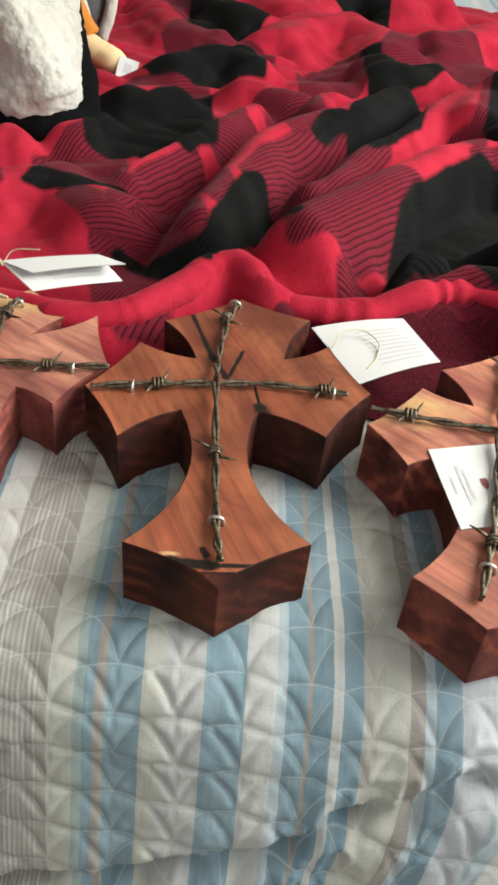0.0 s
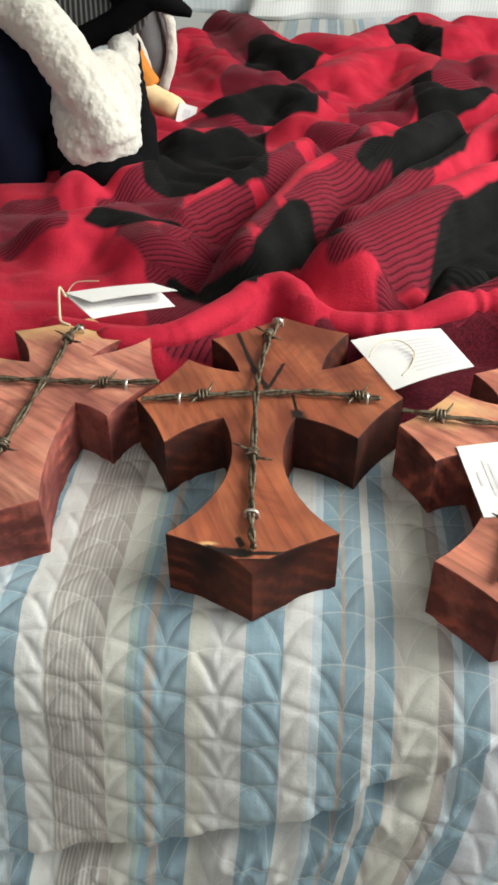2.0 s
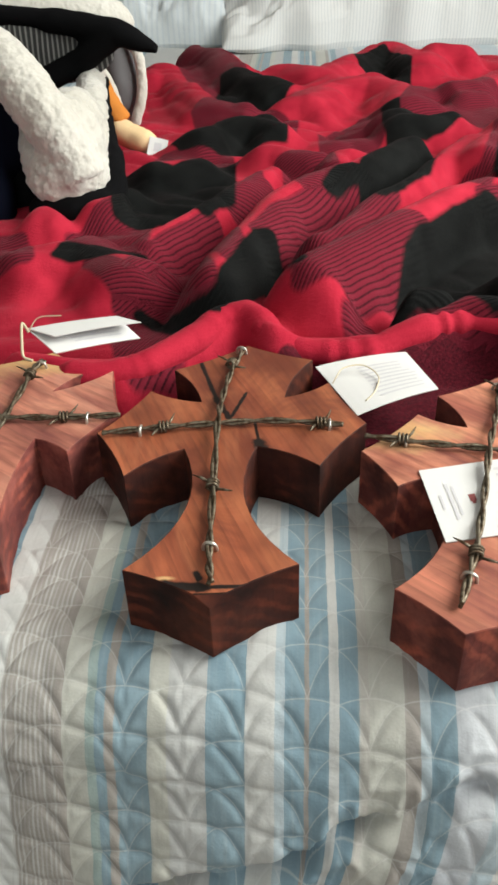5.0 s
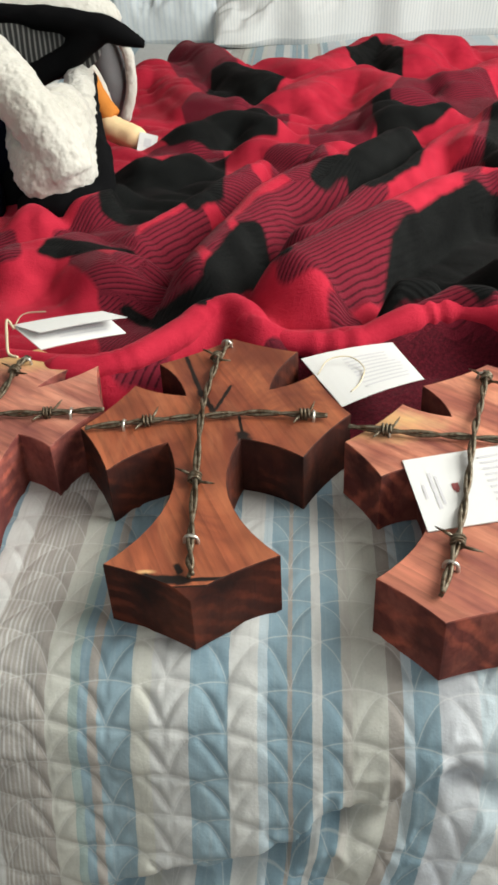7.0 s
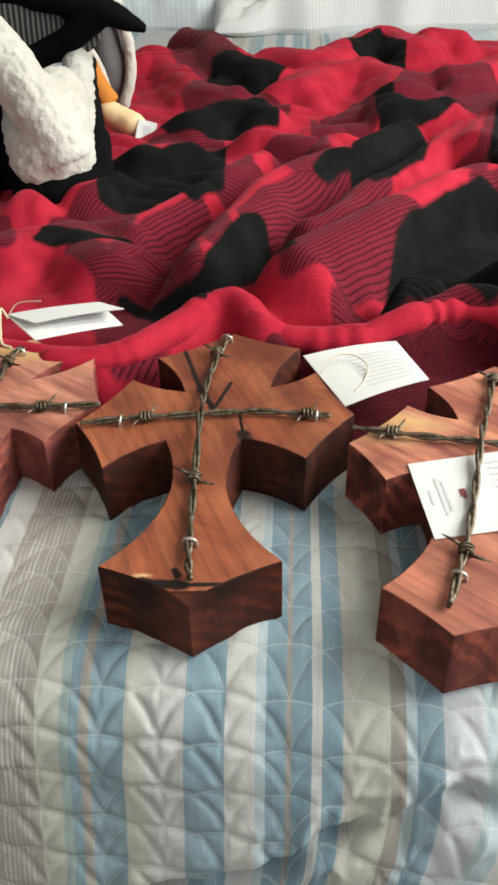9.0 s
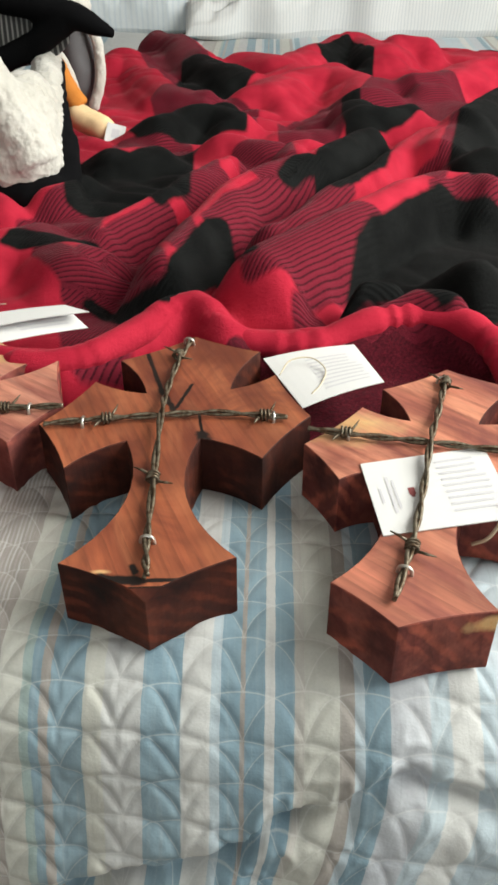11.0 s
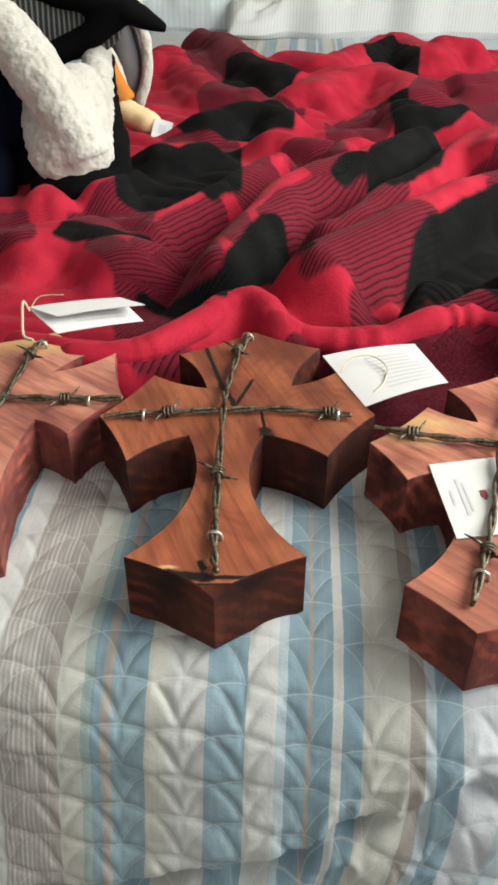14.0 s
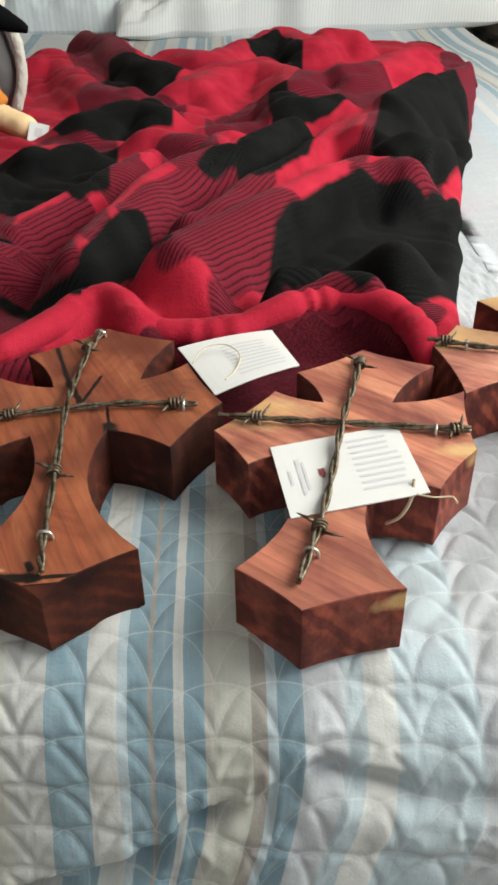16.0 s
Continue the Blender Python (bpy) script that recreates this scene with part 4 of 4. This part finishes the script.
C = (-0.016, 0.470)
middle = wooden_cross(
    (*C, 0), 0,
    arms(about(C, (-0.062, 0.330), (-0.013, 0.308), (0.033, 0.337)), about(C, (0.045, 0.425), (0.077, 0.474), (0.053, 0.528)),
         about(C, (0.042, 0.561), (-0.009, 0.584), (-0.062, 0.545)), about(C, (-0.075, 0.515), (-0.103, 0.460), (-0.076, 0.412)),
         about(C, (0.005, 0.446), (0.022, 0.507), (-0.037, 0.500), (-0.042, 0.442))),
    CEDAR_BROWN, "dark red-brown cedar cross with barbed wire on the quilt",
    about(C, (-0.011, 0.574), (-0.018, 0.540), (-0.022, 0.500), (-0.022, 0.465), (-0.019, 0.398), (-0.016, 0.343), (-0.013, 0.318)),
    about(C, (-0.098, 0.455), (-0.062, 0.462), (-0.025, 0.467), (0.013, 0.471), (0.061, 0.467)),
    [(about(C, (-0.013, 0.571))[0], (1, -0.3)), (about(C, (-0.073, 0.460))[0], (0, 1)), (about(C, (0.052, 0.469))[0], (0, 1)), (about(C, (-0.016, 0.347))[0], (1, -0.1))],
    [(1, about(C, (-0.019, 0.548))[0], (0.2, 1)), (1, about(C, (-0.0195, 0.400))[0], (0.05, 1)), (0, about(C, (-0.058, 0.463))[0], (1, 0.1)), (0, about(C, (0.046, 0.469))[0], (1, 0))], chip=(20, 2, 0.005))

R = (0.158, 0.440)
wooden_cross(
    (*R, 0.0), 0,
    arms(about(R, (0.081, 0.320), (0.112, 0.290), (0.164, 0.302)), about(R, (0.197, 0.376), (0.227, 0.412), (0.236, 0.478)),
         about(R, (0.224, 0.512), (0.178, 0.538), (0.128, 0.509)), about(R, (0.112, 0.486), (0.071, 0.442), (0.091, 0.405)),
         about(R, (0.163, 0.385), (0.187, 0.467), (0.142, 0.470), (0.116, 0.415)), 0.15),
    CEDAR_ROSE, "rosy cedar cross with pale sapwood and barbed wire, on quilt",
    about(R, (0.174, 0.522), (0.163, 0.482), (0.151, 0.442), (0.139, 0.393), (0.126, 0.346), (0.112, 0.306)),
    about(R, (0.074, 0.454), (0.114, 0.446), (0.148, 0.441), (0.182, 0.435), (0.227, 0.428)),
    [(about(R, (0.171, 0.517))[0], (1, -0.3)), (about(R, (0.100, 0.450))[0], (0.1, 1)), (about(R, (0.206, 0.431))[0], (0.2, 1)), (about(R, (0.120, 0.327))[0], (1, -0.4))],
    [(1, about(R, (0.126, 0.344))[0], (0.25, 1)), (1, about(R, (0.172, 0.512))[0], (0.3, 1)), (0, about(R, (0.098, 0.450))[0], (1, -0.2)), (0, about(R, (0.218, 0.429))[0], (1, 0))])

L = (-0.170, 0.478)
wooden_cross(
    (*L, 0), 0,
    arms(about(L, (-0.236, 0.345), (-0.190, 0.318), (-0.138, 0.353)), about(L, (-0.118, 0.438), (-0.092, 0.485), (-0.108, 0.545)),
         about(L, (-0.121, 0.546), (-0.161, 0.573), (-0.215, 0.547)), about(L, (-0.244, 0.522), (-0.262, 0.470), (-0.236, 0.425)),
         about(L, (-0.143, 0.453), (-0.146, 0.514), (-0.190, 0.503), (-0.196, 0.450)), 0.05),
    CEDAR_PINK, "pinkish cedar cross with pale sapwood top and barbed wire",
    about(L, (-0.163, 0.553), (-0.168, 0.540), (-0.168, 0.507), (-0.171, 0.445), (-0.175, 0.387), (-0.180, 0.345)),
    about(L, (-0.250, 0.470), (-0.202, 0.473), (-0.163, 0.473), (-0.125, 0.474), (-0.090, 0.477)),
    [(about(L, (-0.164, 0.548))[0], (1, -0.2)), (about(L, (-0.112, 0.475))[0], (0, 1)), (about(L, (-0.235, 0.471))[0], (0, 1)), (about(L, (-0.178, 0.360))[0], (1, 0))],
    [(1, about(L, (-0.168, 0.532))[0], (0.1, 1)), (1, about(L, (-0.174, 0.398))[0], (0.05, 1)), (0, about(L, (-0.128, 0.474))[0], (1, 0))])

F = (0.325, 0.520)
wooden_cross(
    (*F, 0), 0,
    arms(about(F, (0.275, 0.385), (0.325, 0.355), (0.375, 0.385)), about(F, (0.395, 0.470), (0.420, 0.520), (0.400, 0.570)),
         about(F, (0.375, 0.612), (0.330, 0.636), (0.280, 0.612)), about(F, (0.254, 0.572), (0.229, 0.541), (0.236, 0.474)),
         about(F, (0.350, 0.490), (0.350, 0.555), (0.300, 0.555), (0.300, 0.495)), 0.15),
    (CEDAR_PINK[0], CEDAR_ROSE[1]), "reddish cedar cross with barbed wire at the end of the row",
    about(F, (0.330, 0.622), (0.326, 0.560), (0.325, 0.510), (0.324, 0.440), (0.324, 0.375)),
    about(F, (0.226, 0.545), (0.271, 0.528), (0.325, 0.520), (0.40, 0.518)),
    [(about(F, (0.252, 0.536))[0], (0.3, 1)), (about(F, (0.390, 0.518))[0], (0, 1)), (about(F, (0.330, 0.615))[0], (1, 0)), (about(F, (0.324, 0.39))[0], (1, 0))],
    [(0, about(F, (0.238, 0.541))[0], (1, -0.3)), (1, about(F, (0.324, 0.44))[0], (0, 1))])


# ---------------------------------------------------------------- paper tags
def card(root, name, corners, thick=0.0007, curl=0.0, material=None):
    """A stiff card between four corners (near left, near right, far right, far left)."""
    a, b, c, d = [Vector(q) for q in corners]
    nrm = (b - a).cross(d - a).normalized()
    bm = bmesh.new()
    n = 10
    g = {}
    for side in (0, 1):
        for i in range(n + 1):
            for j in range(n + 1):
                u, v = i / n, j / n
                q = a.lerp(b, u).lerp(d.lerp(c, u), v) + nrm * (curl * 4 * u * (1 - u) + side * thick)
                g[side, i, j] = bm.verts.new(q)
    for i in range(n):
        for j in range(n):
            bm.faces.new((g[1, i, j], g[1, i + 1, j], g[1, i + 1, j + 1], g[1, i, j + 1]))
            bm.faces.new((g[0, i, j], g[0, i, j + 1], g[0, i + 1, j + 1], g[0, i + 1, j]))
    for k in range(n):
        for i0, j0, i1, j1 in ((k, 0, k + 1, 0), (n, k, n, k + 1), (k + 1, n, k, n), (0, k + 1, 0, k)):
            bm.faces.new((g[0, i0, j0], g[0, i1, j1], g[1, i1, j1], g[1, i0, j0]))
    bmesh.ops.recalc_face_normals(bm, faces=bm.faces)
    return part(name, bm, material or CARD, root, smooth=False)


def print_bars(sheet, corners, rows, curl=0.0, name="text_line", material=None):
    """Plain printed bars on a card: rows of (u0, u1, v0, v1)."""
    a, b, c, d = [Vector(q) for q in corners]
    nrm = (b - a).cross(d - a).normalized()
    for u0, u1, v0, v1 in rows:
        bm = bmesh.new()
        n = 6
        low, high = [], []
        for k in range(n + 1):
            u = u0 + (u1 - u0) * k / n
            for v, row in ((v0, low), (v1, high)):
                row.append(bm.verts.new(a.lerp(b, u).lerp(d.lerp(c, u), v) + nrm * (curl * 4 * u * (1 - u) + 0.00095)))
        for k in range(n):
            bm.faces.new((low[k], low[k + 1], high[k + 1], high[k]))
        part(name, bm, material or INK, sheet)


def twine(root, pts, r=0.0007, n=40, name="string"):
    return part(name, tube(bmesh.new(), smooth_path(pts, n), r, 6), TWINE, root)


rng = random.Random(4)
tag = tagged(empty("price_tag", (0.09, 0.54, 0.03)), "white printed card tag with thin twine loop beside dark cross", "tag", "paper tags")
at = Vector((0.09, 0.54, 0.03))
cs = [Vector(q) - at for q in ((0.072, 0.495, 0.03), (0.132, 0.528, 0.032), (0.116, 0.595, 0.026), (0.044, 0.567, 0.028))]
sheet = card(tag, "card", cs, curl=0.002)
rows = [(0.36, 0.92 - 0.12 * rng.random(), 0.15 + 0.075 * k, 0.15 + 0.075 * k + 0.028) for k in range(9)]
print_bars(sheet, cs, rows, 0.002)
twine(tag, [Vector(q) - at for q in ((0.056, 0.530, 0.036), (0.064, 0.548, 0.038), (0.080, 0.556, 0.036), (0.090, 0.543, 0.034), (0.086, 0.524, 0.0325), (0.079, 0.512, 0.0320))], 0.0005)

tag = tagged(empty("price_tag", (0.15, 0.40, 0.045)), "white printed card with small emblem tucked under barbed wire", "tag", "paper tags")
at = Vector((0.15, 0.40, 0.045))
cs = [Vector(q) - at for q in ((0.112, 0.355, 0.0384), (0.190, 0.372, 0.0390), (0.184, 0.440, 0.0384), (0.105, 0.420, 0.0384))]
sheet = card(tag, "card", cs, curl=0.0)
rows = [(0.56, 0.93 - 0.08 * rng.random(), 0.17 + 0.085 * k, 0.17 + 0.085 * k + 0.03) for k in range(9)] + [(0.14, 0.165, 0.25, 0.75), (0.18, 0.20, 0.3, 0.7), (0.07, 0.09, 0.4, 0.6)]
print_bars(sheet, cs, rows)
print_bars(sheet, cs, [(0.285, 0.335, 0.46, 0.56), (0.297, 0.323, 0.43, 0.46)], 0.0, "emblem", EMBLEM)
twine(tag, [Vector(q) - at for q in ((0.183, 0.381, 0.042), (0.18, 0.373, 0.034), (0.175, 0.373, 0.022), (0.169, 0.379, 0.012))], 0.0011)
twine(tag, [Vector(q) - at for q in ((0.182, 0.37, 0.04), (0.191, 0.367, 0.04), (0.201, 0.368, 0.039), (0.204, 0.366, 0.036))], 0.0005)

tag = tagged(empty("price_tag", (-0.14, 0.60, 0.04)), "white folded card tag on a twine loop, propped open", "tag", "paper tags")
at = Vector((-0.14, 0.60, 0.04))
top = [Vector(q) - at for q in ((-0.161, 0.581, 0.047), (-0.098, 0.614, 0.043), (-0.121, 0.627, 0.0425), (-0.187, 0.596, 0.0465))]
low = [Vector(q) - at for q in ((-0.159, 0.57, 0.038), (-0.101, 0.615, 0.028), (-0.121, 0.627, 0.0415), (-0.187, 0.596, 0.0455))]
card(tag, "upper_leaf", top, curl=0.001)
sheet = card(tag, "lower_leaf", low, curl=0.001)
print_bars(sheet, low, [(0.3, 0.85, 0.25 + 0.14 * k, 0.30 + 0.14 * k) for k in range(4)], 0.001)
twine(tag, [Vector(q) - at for q in ((-0.185, 0.591, 0.046), (-0.189, 0.591, 0.054), (-0.186, 0.575, 0.046), (-0.182, 0.562, 0.040), (-0.174, 0.558, 0.0385))], 0.0011)
twine(tag, [Vector(q) - at for q in ((-0.185, 0.591, 0.047), (-0.177, 0.597, 0.056), (-0.157, 0.593, 0.06))], 0.0005)


# ---------------------------------------------------------------- jacket and soft toy
def jacket():
    at = Vector((-0.30, 1.05, 0.015))
    root = tagged(empty("jacket", at + Vector((-0.018, 0, 0))), "navy hooded jacket with cream sherpa lining and black trim", "jacket")
    L_ = lambda *p: Vector(p) - at
    bm = bmesh.new()
    tube(bm, smooth_path([L_(-0.46, 1.10, 0.228), L_(-0.37, 1.05, 0.214), L_(-0.292, 1.00, 0.180), L_(-0.250, 0.97, 0.140), L_(-0.220, 0.955, 0.100), L_(-0.203, 0.95, 0.062)], 24), 0.031, 14)
    tube(bm, smooth_path([L_(-0.244, 1.22, 0.128), L_(-0.222, 1.12, 0.108), L_(-0.203, 1.03, 0.082), L_(-0.192, 0.96, 0.055)], 20), 0.020, 14)
    blob(bm, L_(-0.226, 1.03, 0.100), (0.036, 0.055, 0.045))
    tube(bm, smooth_path([L_(-0.270, 1.05, 0.120), L_(-0.266, 1.00, 0.090), L_(-0.246, 0.95, 0.060), L_(-0.226, 0.945, 0.048)], 16), 0.021, 14)
    blob(bm, L_(-0.220, 0.955, 0.066), (0.045, 0.032, 0.042))
    blob(bm, L_(-0.222, 0.985, 0.090), (0.044, 0.028, 0.055))
    soften(part("sherpa_lining", bm, SHERPA, root, "cream curly sherpa lining"), 0.004, 0.007, 0.0085, 1)
    bm = bmesh.new()
    blob(bm, L_(-0.212, 0.950, 0.026), (0.060, 0.036, 0.030))
    tube(bm, smooth_path([L_(-0.236, 1.22, 0.118), L_(-0.204, 1.08, 0.090), L_(-0.175, 0.99, 0.058), L_(-0.174, 0.950, 0.026)], 20), 0.016, 12)
    blob(bm, L_(-0.30, 1.08, 0.03), (0.10, 0.10, 0.05))
    soften(part("black_trim", bm, BLACKCLOTH, root, "black knit trim"), 0.006, 0.006, 0.03)
    bm = bmesh.new()
    blob(bm, L_(-0.40, 1.03, 0.08), (0.120, 0.100, 0.100))
    blob(bm, L_(-0.48, 0.98, 0.05), (0.150, 0.085, 0.075))
    blob(bm, L_(-0.35, 0.965, 0.03), (0.060, 0.045, 0.060))
    tube(bm, smooth_path([L_(-0.36, 0.95, 0.01), L_(-0.345, 0.945, 0.07), L_(-0.37, 0.95, 0.12), L_(-0.45, 0.97, 0.14)], 16), 0.020, 10)
    soften(part("body", bm, NAVY, root, "dark navy cloth body"), 0.008, 0.02, 0.08, 3)
    bm = bmesh.new()
    tube(bm, smooth_path([L_(-0.50, 1.20, 0.222), L_(-0.40, 1.20, 0.208), L_(-0.29, 1.19, 0.198), L_(-0.20, 1.17, 0.186), L_(-0.136, 1.16, 0.163)], 24), [0.014] * 12 + [0.016] * 6 + [0.017, 0.016, 0.014, 0.012, 0.009, 0.005], 12)
    tube(bm, smooth_path([L_(-0.200, 1.17, 0.178), L_(-0.245, 1.18, 0.150), L_(-0.300, 1.18, 0.125), L_(-0.36, 1.18, 0.10)], 18), 0.017, 12)
    soften(part("hood_edge", bm, BLACKCLOTH, root, "black hood edge with a pointed tip"), 0.005, 0.004, 0.03)
    bm = bmesh.new()
    blob(bm, L_(-0.300, 1.188, 0.158), (0.10, 0.010, 0.040))
    part("ribbed_lining", bm, RIBBED, root, "grey ribbed lining")
    bm = bmesh.new()
    blob(bm, L_(-0.37, 1.25, 0.185), (0.19, 0.06, 0.060))
    soften(part("hood", bm, SHERPA, root, "cream sherpa hood"), 0.005, 0.003, 0.008)
    bm = bmesh.new()
    blob(bm, L_(-0.243, 1.42, 0.075), (0.030, 0.04, 0.075))
    soften(part("sleeve", bm, GREYCLOTH, root, "grey cloth sleeve"), 0.006, 0.01, 0.04)
    bm = tube(bmesh.new(), smooth_path([L_(-0.222, 1.40, 0.156), L_(-0.206, 1.395, 0.11), L_(-0.208, 1.39, 0.06), L_(-0.222, 1.385, 0.02)], 20), 0.009, 10)
    soften(part("sleeve_cuff", bm, SHERPA, root, "white sherpa cuff"), 0.004, 0.003, 0.008)
    cs = [L_(-0.238, 1.195, 0.134), L_(-0.212, 1.195, 0.146), L_(-0.210, 1.20, 0.158), L_(-0.236, 1.20, 0.147)]
    card(root, "cloth_label", cs)


jacket()


def soft_toy():
    at = Vector((-0.24, 1.30, 0.02))
    root = tagged(empty("soft_toy", at), "orange and cream plush toy with a sewn-in label", "toy")
    L_ = lambda *p: Vector(p) - at
    bm = tube(bmesh.new(), smooth_path([L_(-0.280, 1.31, 0.118), L_(-0.268, 1.30, 0.090), L_(-0.255, 1.295, 0.065), L_(-0.240, 1.29, 0.045)], 16), [0.006, 0.011, 0.014, 0.016] + [0.017] * 12, 12)
    soften(part("orange_limb", bm, ORANGE, root), 0.004, 0.003, 0.01)
    bm = tube(bmesh.new(), smooth_path([L_(-0.274, 1.315, 0.122), L_(-0.257, 1.312, 0.095), L_(-0.246, 1.308, 0.058)], 12), 0.008, 10)
    soften(part("white_edge", bm, SHERPA, root, "white plush edge"), 0.004, 0.003, 0.01)
    bm = tube(bmesh.new(), smooth_path([L_(-0.255, 1.285, 0.040), L_(-0.232, 1.28, 0.030), L_(-0.205, 1.27, 0.020), L_(-0.186, 1.262, 0.016)], 16), [0.012, 0.016, 0.018, 0.019] + [0.019] * 7 + [0.018, 0.017, 0.015, 0.012, 0.007], 14)
    soften(part("cream_foot", bm, CREAM, root, "cream plush foot"), 0.004, 0.003, 0.01)
    cs = [L_(-0.194, 1.238, 0.006), L_(-0.168, 1.242, 0.000), L_(-0.163, 1.262, 0.022), L_(-0.190, 1.262, 0.029)]
    card(root, "label_backing", cs, material=REDTRIM)
    sheet = card(root, "label", [q + Vector((-0.004, -0.003, 0.003)) for q in cs])
    print_bars(sheet, [q + Vector((-0.004, -0.003, 0.003)) for q in cs], [(0.3, 0.7, 0.3, 0.75)])


soft_toy()
